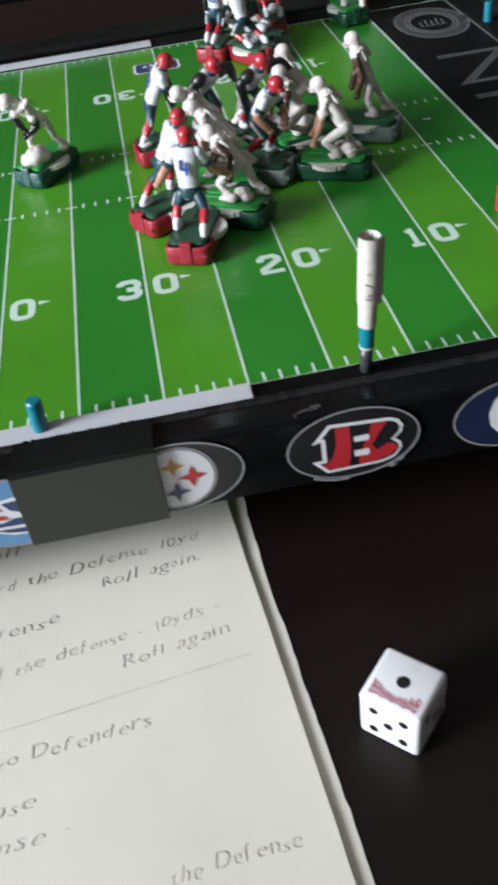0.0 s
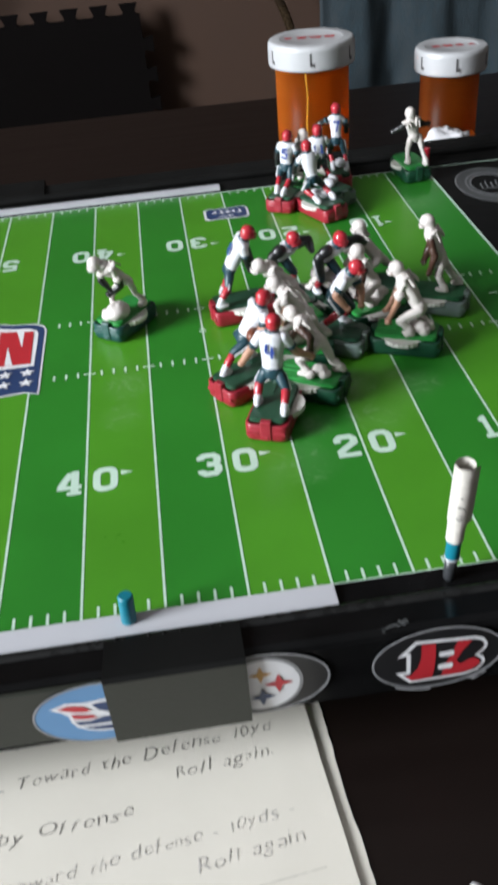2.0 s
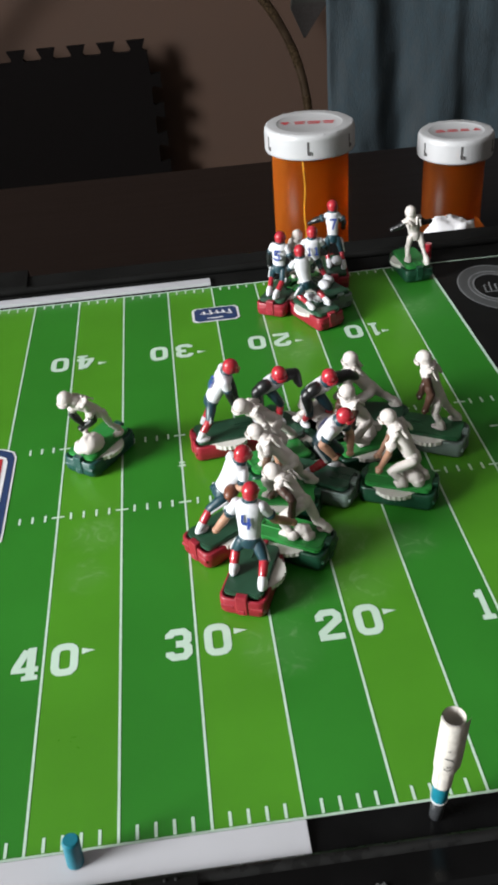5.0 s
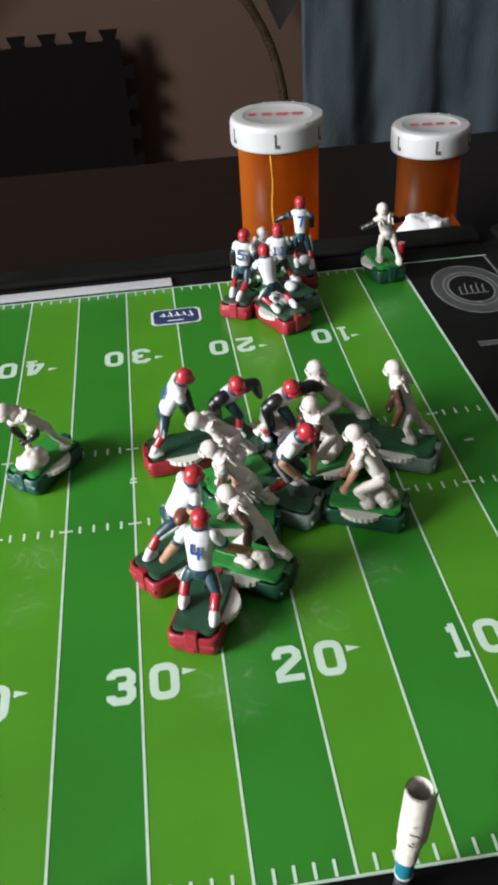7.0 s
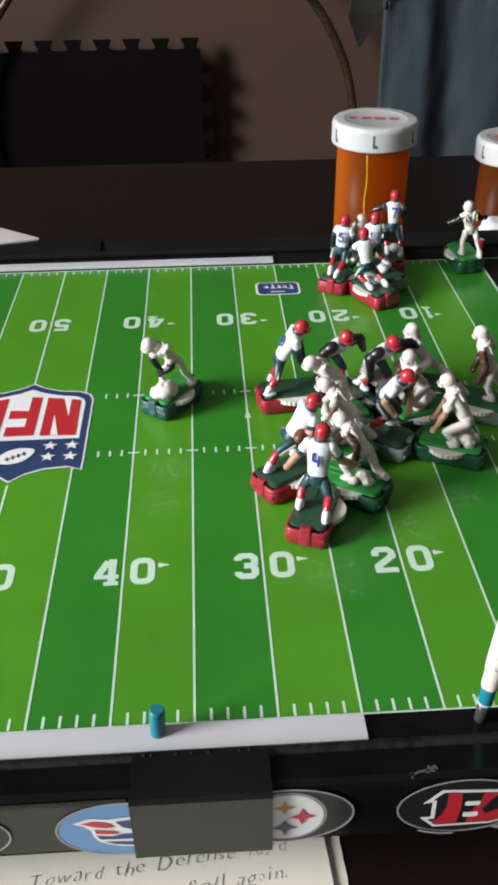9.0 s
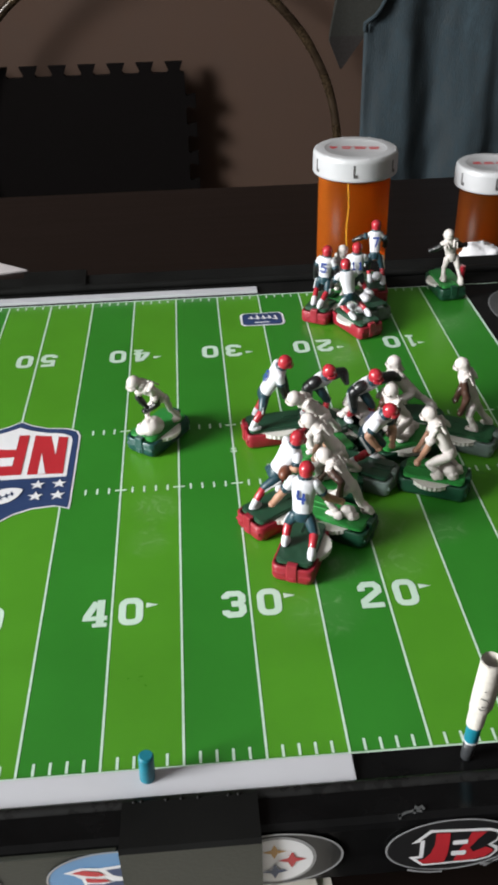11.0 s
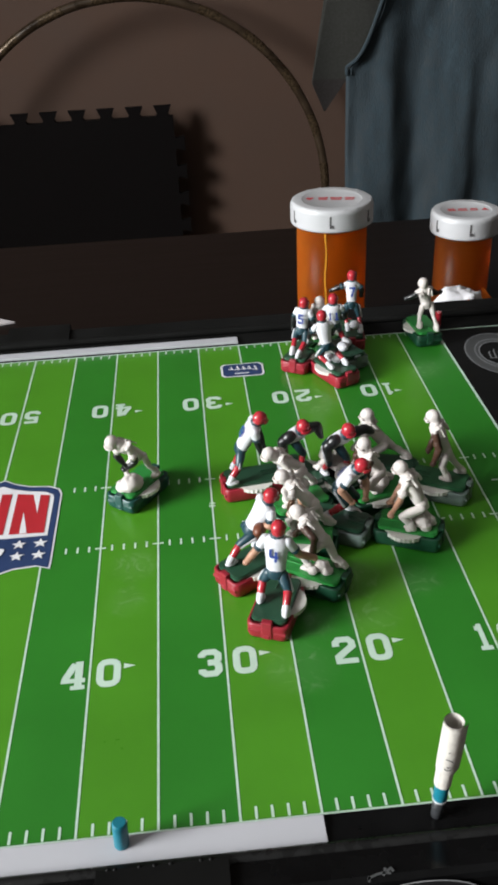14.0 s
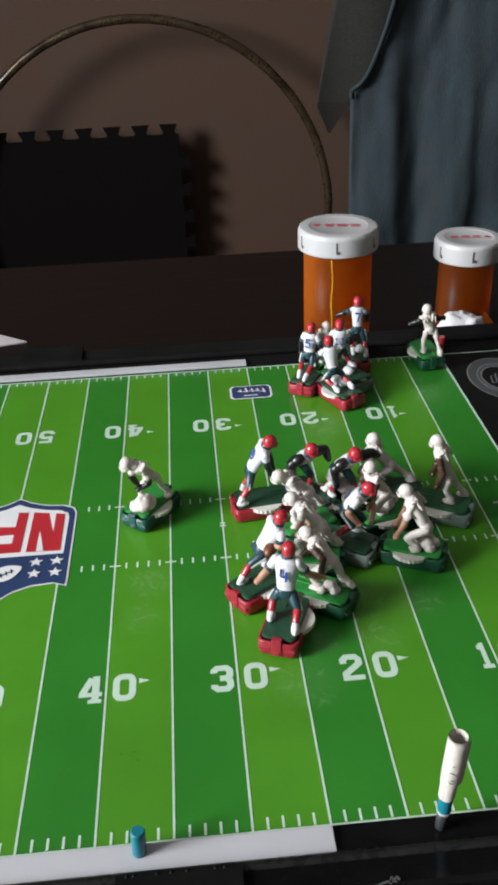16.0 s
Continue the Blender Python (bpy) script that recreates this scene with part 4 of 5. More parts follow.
    blob(bm, hd, (3.40, 3.08, 3.20), 3, hm, 18, 12)
    blob(bm, hd + (hm @ Vector((-0.3, 0, -1.4))), (3.08, 2.9, 2.3), 3, hm, 16, 8)
    blob(bm, hd + (hm @ Vector((1.5, 0, -1.85))), (1.95, 2.2, 1.7), 6 if skin is not M_BLACK else 10, hm, 12, 8)
    for dz, rr in ((-1.05, 2.55), (-2.2, 2.2)):
        prev = None
        for a in (-75, -45, -15, 15, 45, 75):
            p = hd + (hm @ Vector((1.4 + rr * 1.05 * math.cos(radians(a)), rr * 1.05 * math.sin(radians(a)), dz)))
            if prev is not None:
                limb(bm, prev, p, 0.36, 0.36, 3, 6)
            prev = p
    # arms: offsets (forward, outward, up) from the shoulder to the elbow and on to the fist
    for sgn, arm, tag in ((1, arm_l, "l"), (-1, arm_r, "r")):
        sh = chest + lf2 * (5.1 * B * sgn) + fw * 0.6
        el = Vector(J["e" + tag]) + bend * 0.8 if "e" + tag in J else sh + tw @ Vector((arm[0][0], arm[0][1] * sgn, arm[0][2]))
        ha = Vector(J["h" + tag]) + bend * 0.6 if "h" + tag in J else el + tw @ Vector((arm[1][0], arm[1][1] * sgn, arm[1][2]))
        blob(bm, sh, (2.4 * B, 2.3 * B, 2.3 * B), 4)
        mid = sh + (el - sh) * 0.55
        limb(bm, sh, mid, 2.3 * B * stout, 2.1 * B * stout, 4 if sleeve else 6)
        if sleeve:
            limb(bm, mid, mid + (el - mid) * 0.16, 2.18, 2.15, 10)
        limb(bm, mid, el, 1.75 * stout, 1.65 * stout, 6)
        limb(bm, el, ha, 1.7 * stout, 1.25 * stout, 6)
        blob(bm, ha + (ha - el).normalized() * 0.8, (1.6, 1.5, 1.4), 6)
    # legs: trousers to the knee, long sock, laced shoe
    for sgn, foot, tag in ((1, foot_l, "l"), (-1, foot_r, "r")):
        hp = pel + lf * (2.7 * sgn) - fw * 0.9
        fx, fy = J.get("f" + tag, (foot[0], foot[1] + side))
        an = Vector((fx, fy, G + 1.7))
        mid = (hp + an) / 2
        d = (hp - an).length
        bend = math.sqrt(max(0.0, 8.4 ** 2 - (d / 2) ** 2))
        kn = Vector(J["k" + tag]) if "k" + tag in J else mid + Vector((bend + 0.6, 0.40 * sgn * bend, 0))
        limb(bm, hp, kn, 2.70 * B, 1.95 * B, 5)
        if team is RED_TEAM:
            limb(bm, hp + lf * (2.25 * sgn), kn + lf * (1.60 * sgn), 0.78, 0.70, 4, 6)
        cut = kn + (an - kn) * 0.06
        limb(bm, kn, cut, 1.95 * B, 1.9 * B, 5)
        low = kn + (an - kn) * 0.66
        limb(bm, cut, low, 1.92 * B, 1.70 * B, 7)
        limb(bm, low, an, 1.6, 1.45, 8)
        t = (an - kn)
        t.z = 0
        toe = Vector((1, 0, 0)) if t.length < 0.5 else (Vector((1, 0, 0)) + 0.15 * t.normalized()).normalized()
        blob(bm, an + toe * 1.5 + Vector((0, 0, -0.6)), (3.2, 1.8, 1.4), 8, Matrix.Rotation(math.atan2(toe.y, toe.x), 4, "Z"))
    if lump:
        for (lx, ly, lz, r) in lump:
            blob(bm, (lx, ly, G + lz), (r * 1.15, r, r * 0.85), 8, None, 20, 14)
            blob(bm, (lx + 0.5 * r, ly - 0.4 * r, G + lz - 0.2 * r), (r * 0.7, r * 0.8, r * 0.6), 8, None, 16, 10)
    # number on the back
    if number:
        g = 0.44 if len(number) == 1 else 0.36
        for i, ch in enumerate(number):
            off = (i - (len(number) - 1) / 2) * 11 * g
            c = pel + span * 0.70 - up2 * 4.15
            axes = Matrix(((*(-lf2),), (*fw,), (*(-up2),))).transposed().to_4x4()
            m = Matrix.Translation(c) @ axes @ Matrix.Translation((off - 5 * g, -7 * g, 0)) @ Matrix.Diagonal((g, g, 1, 1))
            digit(bm, ch, m, 0.0, 9, 2.4, 0.03)
    # uneven, sculpted surface
    bm.normal_update()
    amount = 0.62 if team is IVORY_TEAM else 0.22
    for v in bm.verts:
        if (v.co - hd).length > 4.6 and any(f.smooth for f in v.link_faces):
            q = Vector((v.co.x + x * 900, v.co.y + y * 700, v.co.z))
            v.co += v.normal * (amount * noise.noise(q * 0.45) + amount * 0.8 * noise.noise(q * 0.95))
    if size != 1.0:
        bmesh.ops.transform(bm, matrix=Matrix.Translation((0, 0, G)) @ Matrix.Diagonal((size, size, size, 1)) @ Matrix.Translation((0, 0, -G)), verts=bm.verts)
    body = piece_mesh("figurine", bm, [M_APRON, M_APRON, M_APRON, team["helmet"], team["shirt"], team["pants"], skin, team["sock"], team["shoe"], team["number"], team["trim"]])
    body.parent = piece
    if ball:
        bm = bmesh.new()
        blob(bm, ball, (4.4, 2.8, 2.8), 0, Matrix.Rotation(radians(35), 4, "Z"))
        piece_mesh("ball", bm, [M_BALL]).parent = piece
    return piece


R, V = RED_TEAM, IVORY_TEAM
figure("red-helmeted toy player with blue number 4 on a red base", 0.1293, 0.0955, 68, R, M_REDP, M_DGREEN, M_SKIN1, lean=7, number="h", dial=-1, slot=1, keep=-1, aim=(0.1305, 0.0966, 0.0434),
       joints=dict(pel=(-1.2, 0, 22.6), chest=(1.0, 0.1, 33.6), hd=(1.9, -0.9, 42.6), fl=(-6.6, 5.6), fr=(-12.0, -6.4), kl=(-1.6, 5.6, 17.6), kr=(-4.6, -5.8, 17.2),
                   el=(0.0, 9.0, 29.5), hl=(-1.0, 11.8, 25.5), er=(4.6, -8.2, 28.5), hr=(8.6, -13.0, 24.4)))
figure("red-helmeted toy player carrying a brown ball on a red base", 0.1222, 0.1208, 33, R, M_REDP, M_DGREEN, M_SKIN1, lean=28, dial=-1, keep=-1, aim=(0.1303, 0.1221, 0.0408), ball=(0.2, -4.2, 26.6),
       joints=dict(pel=(0.4, 2.4, 23.4), chest=(5.2, -1.2, 33.0), hd=(7.8, -3.6, 41.6), fr=(-12.2, 2.2), kr=(-6.2, 2.2, 17.8), fl=(4, 5), kl=(6, 5.5, 18),
                   er=(3.4, -7.6, 29.5), hr=(2.6, -4.8, 28.4), el=(9, 4, 29), hl=(9, 0, 27)))
figure("red-helmeted toy player with number 8 and dark arms", 0.1268, 0.1838, 7, R, M_REDP, M_DGREEN, M_BLACK, lean=25, number="8", dial=-1, aim=(0.1316, 0.1800, 0.0440),
       joints=dict(pel=(-4.8, 2.4, 23.6), chest=(-0.6, -0.6, 33.6), hd=(3.4, -3.4, 41.4), fr=(-12.4, -6.4), kr=(-7.0, -4.2, 18.2), fl=(-8.4, 6.2), kl=(-4.6, 5.8, 18.0),
                   er=(1.6, -5.2, 28.6), hr=(3.4, -3.6, 23.8), el=(4.5, 3, 29), hl=(5.4, 0, 24.4)))
# this pair's trays are dark green to paint in the shade around them
for lab, px, py, reach in (("red-helmeted toy lineman stooping with black arms on a base darkened for shade", 0.1512, 0.1850, 0.0), ("red-helmeted toy lineman stooping with outstretched black arms", 0.1716, 0.1775, 1.6)):
    figure(lab, px, py, -58, R, M_DGREEN, M_DGREEN, M_BLACK, lean=50, head=-12, sleeve=False, slot=-1, stout=1.38, aim=(0.1513, 0.1748, 0.0408) if reach == 0 else (0.1713, 0.1672, 0.0414),
           joints=dict(pel=(-4.6, -4.2, 25.5), chest=(3.0, -4.0, 31.4), hd=(6.6, -3.8, 36.6), fl=(0.8, -0.2), kl=(1.6, 0.2, 19), fr=(-7.0, -7.6), kr=(-2.0, -8.0, 18),
                       el=(6.0 + reach * 0.3, (6.6 if reach else 5.2) + reach * 0.3, 33.2), hl=(5.0 + reach, 9.8 + reach * 0.5, 31.0) if reach else (8.6, 5.2, 29.8), er=(1.8, -12.6, 29.2), hr=(-0.6, -9.4, 20.5)))
figure("red-helmeted toy player stooping over a grey base", 0.1630, 0.1442, -30, R, M_GREYBASE, M_DGREEN, M_SKIN1, lean=42, number="8", head=-15, aim=(0.1719, 0.1385, 0.0408),
       joints=dict(pel=(0.4, 0.4, 26.4), chest=(6.2, -0.4, 35.0), hd=(10.5, -0.5, 40.8), fr=(-5.4, -6.0), kr=(4.6, -4.0, 20.0), fl=(2, 6), kl=(6.5, 6, 18),
                   er=(3.6, -7.4, 29.4), hr=(7.8, -5.6, 23.6), el=(11, 5, 28), hl=(12, 2, 22)), lump=((-10.4, -2.0, 1.2, 1.9), (-9.0, -3.2, 0.8, 1.5)))
figure("ivory toy lineman crouching on a bright green base", 0.1470, 0.1605, 200, V, M_GBASE, M_GREENP, M_WHITE, lean=50, aim=(0.1335, 0.1605, 0.0362),
       joints=dict(pel=(-1.5, -3.0, 25.0), chest=(8.0, -3.0, 34.0), hd=(13.6, -2.2, 38.6), fr=(-12.0, -6.8), kr=(-6.6, -5.4, 17.5), fl=(6, 4), kl=(9.5, 4, 19),
                   el=(5, 5, 26), hl=(5, 3, 20), er=(4, -7, 28), hr=(3, -5, 21)), head=-20, lump=((4, 2, 3, 4.0), (0, 1, 8, 4.2)))
figure("ivory toy lineman pressing forward on a bright green base", 0.1455, 0.1355, 168, V, M_GBASE, M_GREENP, M_SKIN1, lean=46,
       joints=dict(pel=(-4.0, -2.5, 22.5), chest=(4.0, -3.0, 31.5), hd=(9.3, -3.4, 36.4), fl=(3, 4), fr=(-13.0, -5.0), kr=(-7.5, -4.4, 15.5), kl=(6, 4, 18),
                   el=(4.5, 3.6, 27.5), hl=(5.6, 3.2, 21.5), er=(2, -6, 26), hr=(1, -4, 20)), head=-20, lump=((1, 0, 3, 4.0), (-2, 1, 8, 3.6)))
figure("ivory toy lineman with dark arms on a bright green base", 0.1464, 0.1112, 148, V, M_GBASE, M_GREENP, M_SKIN2, lean=46, sleeve=False, aim=(0.1405, 0.1175, 0.0345),
       joints=dict(pel=(-2.2, -1.0, 23.6), chest=(4.8, -1.0, 30.6), hd=(10.2, -0.6, 35.4), fr=(-12.6, -4.2), kr=(-8.2, -3.4, 14.0), fl=(-0.5, 3.6), kl=(3.6, 3.6, 16.5),
                   el=(-1.0, 5.4, 28.4), hl=(-0.8, 6.6, 20.8), er=(9, -6, 26), hr=(12, -5, 20)), head=-20, lump=((-4.6, 1.0, 2.2, 3.0), (-7.4, 2.6, 1.6, 2.2), (-1.6, 4.4, 1.4, 2.0)))
figure("ivory toy linebacker with tan arms on a bright green base", 0.1940, 0.1358, 156, V, M_GBASE, M_GREENP, M_SKIN1, lean=40, stout=0.80, aim=(0.1890, 0.1381, 0.0380),
       joints=dict(pel=(-4.4, 2.6, 19.0), chest=(2.4, 2.6, 27.6), hd=(7.0, 2.6, 33.4), fl=(-3.0, 6.6), kl=(2.6, 6.6, 16.5), fr=(-10.4, 0.0), kr=(-5.6, -2.0, 15),
                   el=(5.2, 7.6, 20.5), hl=(8.4, 6.4, 12.6), er=(7, -2.6, 21), hr=(10, -1, 14)), head=-15, lump=((-6.0, 2.6, 2.4, 3.4), (-3.4, 0.4, 2.2, 3.2), (-7.6, 4.2, 1.6, 2.4)))
figure("ivory toy defender standing with a dark arm on a grey base", 0.2168, 0.1680, 151, V, M_GREYBASE, M_MGREEN, M_SKIN2, lean=14, sleeve=False, aim=(0.2120, 0.1710, 0.0426),
       joints=dict(pel=(-2.4, -0.6, 23.4), chest=(1.0, -0.8, 33.4), hd=(4.2, -1.4, 41.4), fl=(-4.8, 2.6), kl=(-1.0, 2.8, 17.5), fr=(-10.0, -6.2), kr=(-5.0, -4.6, 17.0),
                   el=(-0.6, 5.0, 27.4), hl=(1.2, 5.4, 20.4), er=(4, -5.6, 27), hr=(6, -4, 21)), head=10)
figure("ivory toy lineman reaching on a dark green base", 0.1945, 0.1845, 164, V, M_GBASE, M_DGREEN, M_WHITE, lean=44, crouch=2, shift=3, aim=(0.1839, 0.1848, 0.0380),
       arm_l=((3, 2, -5), (3, 0, -4)), arm_r=((3, 2, -5), (3, 0, -4)), foot_l=(4, 4), foot_r=(-11, -4), head=-15)
figure("ivory toy lineman with dark arms on a green base", 0.1865, 0.1635, 195, V, M_GBASE, M_GREENP, M_SKIN2, lean=34, crouch=2.5, shift=1, sleeve=False, aim=(0.1773, 0.1601, 0.0376),
       arm_l=((2, 2, -6), (2, 0, -6)), arm_r=((2, 2, -6), (2, 0, -6)), foot_l=(2, 4), foot_r=(-8, -4), head=-10, lump=((0, 0, 3, 4.0), (3, 3, 2, 2.6)))
figure("ivory toy lineman bent low under the stooping pair", 0.1690, 0.1770, 118, V, M_GBASE, M_DGREEN, M_WHITE, lean=75, slot=-1,
       joints=dict(pel=(-4.0, 0, 14.5), chest=(4.5, 0.5, 16.5), hd=(9.4, 1.0, 17.0), fl=(-11.0, 5.0), kl=(-6, 5, 13), fr=(-12.0, -5.0), kr=(-6, -5, 13),
                   el=(7, 7, 13), hl=(10, 6, 11), er=(7, -6, 13), hr=(10, -6, 11)), head=-30)
figure("ivory toy safety leaning forward on a teal base", 0.0702, 0.1876, 233, V, M_TEALBASE, M_GREENP, M_BLACK, lean=42, head=-10, slim=0.84, aim=(0.0615, 0.1765, 0.0395),
       joints=dict(pel=(0.4, 4.0, 25.4), chest=(6.6, 1.6, 32.6), hd=(10.4, -2.2, 36.4), fl=(-8.0, 6.6), kl=(-3.4, 5.6, 17.0), fr=(5.0, -1.2), kr=(5.2, -1.6, 18.5),
                   el=(4.4, 5.6, 24.4), hl=(7.6, 1.2, 21.2), er=(8.6, -2.0, 27.5), hr=(8.0, 1.2, 23.5)), lump=((7.0, 2.2, 2.8, 5.3), (8.6, 0.6, 2.0, 4.0), (5.0, 3.4, 2.2, 3.4)))
F2 = "players at the far sideline"
figure("red-helmeted toy player with blue number 5 on a red base", 0.1712, 0.3175, 60, R, M_REDP, M_DGREEN, M_BLACK, lean=6, shift=-3, keep=-1, aim=(0.1720, 0.3162, 0.0415), number="5", crouch=-0.6,
       arm_l=((0, 2.6, -6), (1, 0.5, -6)), arm_r=((0, 2.6, -6), (2, 0, -5)), foot_l=(-11, 2.9), foot_r=(-14, -2.0), slim=0.90, group=F2, dial=-1)
figure("red-helmeted toy player bending on a red base", 0.1868, 0.2965, 116, R, M_REDP, M_DGREEN, M_BLACK, lean=14, shift=-3, keep=-1, aim=(0.1798, 0.2975, 0.0405), crouch=1.5, side=4.5, twist=-25,
       arm_l=((3, 3, -5), (3, 0, -4)), arm_r=((3, 3, -5), (3, 0, -4)), foot_l=(-8, 2), foot_r=(-9, -8), slim=0.90, group=F2, dial=1, lump=((-1, -2, 2.2, 3.2), (3, 1, 2.0, 3.0)))
figure("red-helmeted toy player with number 11 in the far pile", 0.1968, 0.3150, 116, R, M_GREYBASE, M_DGREEN, M_BLACK, lean=14, shift=6, aim=(0.1896, 0.3151, 0.0430), side=3, crouch=-1, number="11", twist=-35,
       arm_l=((2, 3, -5), (3, 0, -4)), arm_r=((2, 3, -5), (3, 0, -4)), foot_l=(4, 4), foot_r=(2, -6), slim=0.90, group=F2, lump=((-3, 3, 2.4, 3.4), (1, -3, 2.0, 2.8)))
figure("red-helmeted toy player with number 7 reaching sideways", 0.2060, 0.3420, 84, R, M_REDP, M_DGREEN, M_BLACK, lean=4, shift=-4, aim=(0.2066, 0.3439, 0.0455), crouch=-3.5, number="7",
       arm_l=((0, 4.5, -1.4), (1, 4.5, -2.2)), arm_r=((1, 3, -4), (2, 0, -4)), foot_l=(-5, 2), foot_r=(-8, -6), slim=0.76, group=F2, lump=((-6, -2, 5, 3.2),))
figure("ivory toy player tangled in the far pile", 0.1835, 0.3270, 235, V, M_GBASE, M_GREENP, M_WHITE, lean=12, shift=1, aim=(0.1819, 0.3194, 0.0400), crouch=3.5,
       arm_l=((2, 3, -4), (4, 0, -3)), arm_r=((2, 3, -4), (4, 0, -3)), slim=0.90, group=F2)
figure("ivory toy player with dark arms running on a green base", 0.2535, 0.3405, 96, V, M_GBASE, M_GREENP, M_BLACK, lean=6, sleeve=False, group=F2, slot=-1, aim=(0.2502, 0.3340, 0.0410), slim=0.90,
       joints=dict(pel=(-6.0, -0.2, 25.4), chest=(-7.0, 1.0, 33.4), hd=(-8.0, 2.4, 40.6), fl=(-7.5, 4.6), kl=(-5.0, 4.4, 18), fr=(-14.0, -4.6), kr=(-8.5, -3.6, 18),
                   el=(-5.0, 7.8, 31.4), hl=(-2.5, 11.6, 29.2), er=(-5.0, -6.2, 31.8), hr=(-2.5, -10.6, 30.6)))


# ---- behind the table ----
bm = bmesh.new()
TOOTH = 0.0625
MX1, MTOP = 0.0978, -0.1572
pts = [(-0.55, FLOOR_Z), (MX1, FLOOR_Z)]
zz = FLOOR_Z + 0.03
while zz < MTOP - 0.05:
    pts += [(MX1, zz), (MX1 + 0.004, zz + 0.006), (MX1 + 0.022, zz), (MX1 + 0.022, zz + TOOTH * 0.52), (MX1 + 0.004, zz + TOOTH * 0.46), (MX1, zz + TOOTH * 0.52)]
    zz += TOOTH
pts += [(MX1, MTOP)]
xx = MX1 - 0.006
while xx > -0.53:
    pts += [(xx, MTOP), (xx - 0.004, MTOP + 0.005), (xx + 0.003, MTOP + 0.022), (xx - TOOTH * 0.52 - 0.003, MTOP + 0.022), (xx - TOOTH * 0.48 + 0.002, MTOP + 0.005), (xx - TOOTH * 0.52, MTOP)]
    xx -= TOOTH
pts += [(-0.55, MTOP)]
prism(bm, pts, 0, 0.012, m=Matrix.Translation((0, 1.862, 0)) @ Matrix.Rotation(radians(90), 4, "X"))
tagged(part("foam_mat", bm, M_FOAM), "black interlocking foam floor mat leaning on the wall", "foam mat")

HX, HZ, HR, HT = 0.016, -0.3290, 0.4150, 0.0090
hoop = thing("hula_hoop", "dark hula hoop wrapped in bronze glitter tape, leaning on the wall", "hoop", pose(HX, 1.80, HZ - HR - HT))


def hoop_arc(a0, a1, r, n, q=10):
    """A stretch of the hoop's tube between two angles."""
    bm = bmesh.new()
    rows = []
    for i in range(n + 1):
        a = radians(a0 + (a1 - a0) * i / n)
        d = Vector((math.cos(a), 0, math.sin(a)))
        rows.append([bm.verts.new(Vector((0, 0, HR + HT)) + d * (HR + r * math.cos(2 * math.pi * k / q)) + Vector((0, r * math.sin(2 * math.pi * k / q), 0))) for k in range(q)])
    for a, b in zip(rows, rows[1:]):
        for k in range(q):
            bm.faces.new((a[k], b[k], b[(k + 1) % q], a[(k + 1) % q]))
    return bm


part("tube", hoop_arc(0, 360, HT, 96), M_HOOP, hoop, smooth=True)
for k in range(24):
    part("tape_band", hoop_arc(15 * k + 2, 15 * k + 9 + 2 * math.sin(3.1 * k), HT + 0.0006, 6), M_TAPE, hoop, "bronze glitter tape", True)

# ---- things on the table in front ----
pad = thing("notepad", "thick cream notepad with pencilled rules, tucked under the board", "notepad", pose(0.1191, -0.0042, TABLE_Z, 0, 0, 4.5))
PW, PH, UNDER = 0.172, 0.27, 0.032
rng = random.Random(4)


def ragged(x_edge, rough, step=0.004):
    """Outline of a sheet whose right edge is torn."""
    pts = [(-PW, UNDER), (-PW, -PH)]
    y = -PH
    while y < 0.0:
        pts.append((x_edge + rng.uniform(-rough, rough), y))
        y += step * rng.uniform(0.6, 1.4)
    pts.append((x_edge, UNDER))
    return pts


def torn(x_edge, rough):
    """Outline of a sheet with a wandering torn edge."""
    pts = [(-PW, UNDER), (-PW, -PH)]
    for k in range(91):
        y = -PH * (1 - k / 90)
        pts.append((x_edge + 0.0007 * noise.noise(Vector((y * 60, 0, 0))) + rough * noise.noise(Vector((y * 420, 3, 0))) + 0.0016 * max(0.0, 1 + y / 0.03), y))
    pts.append((x_edge + 0.0016, UNDER))
    return pts


part("loose_sheet", prism(bmesh.new(), torn(0.0046, 0.0005), 0, 0.0003), M_PAPER, pad, "bottom sheet with a torn edge")
part("back_card", prism(bmesh.new(), ragged(0.0001, 0.0001, 0.05), 0.0003, 0.0006), M_CARD, pad, "brown backing card")
part("page_block", prism(bmesh.new(), ragged(0.0000, 0.0002), 0.0006, 0.0013), M_PAPER, pad, "stack of pages")
page = part("top_page", prism(bmesh.new(), ragged(0.0002, 0.00012, 0.012), 0.0013, 0.0015), M_PAPER, pad, "cream paper page")


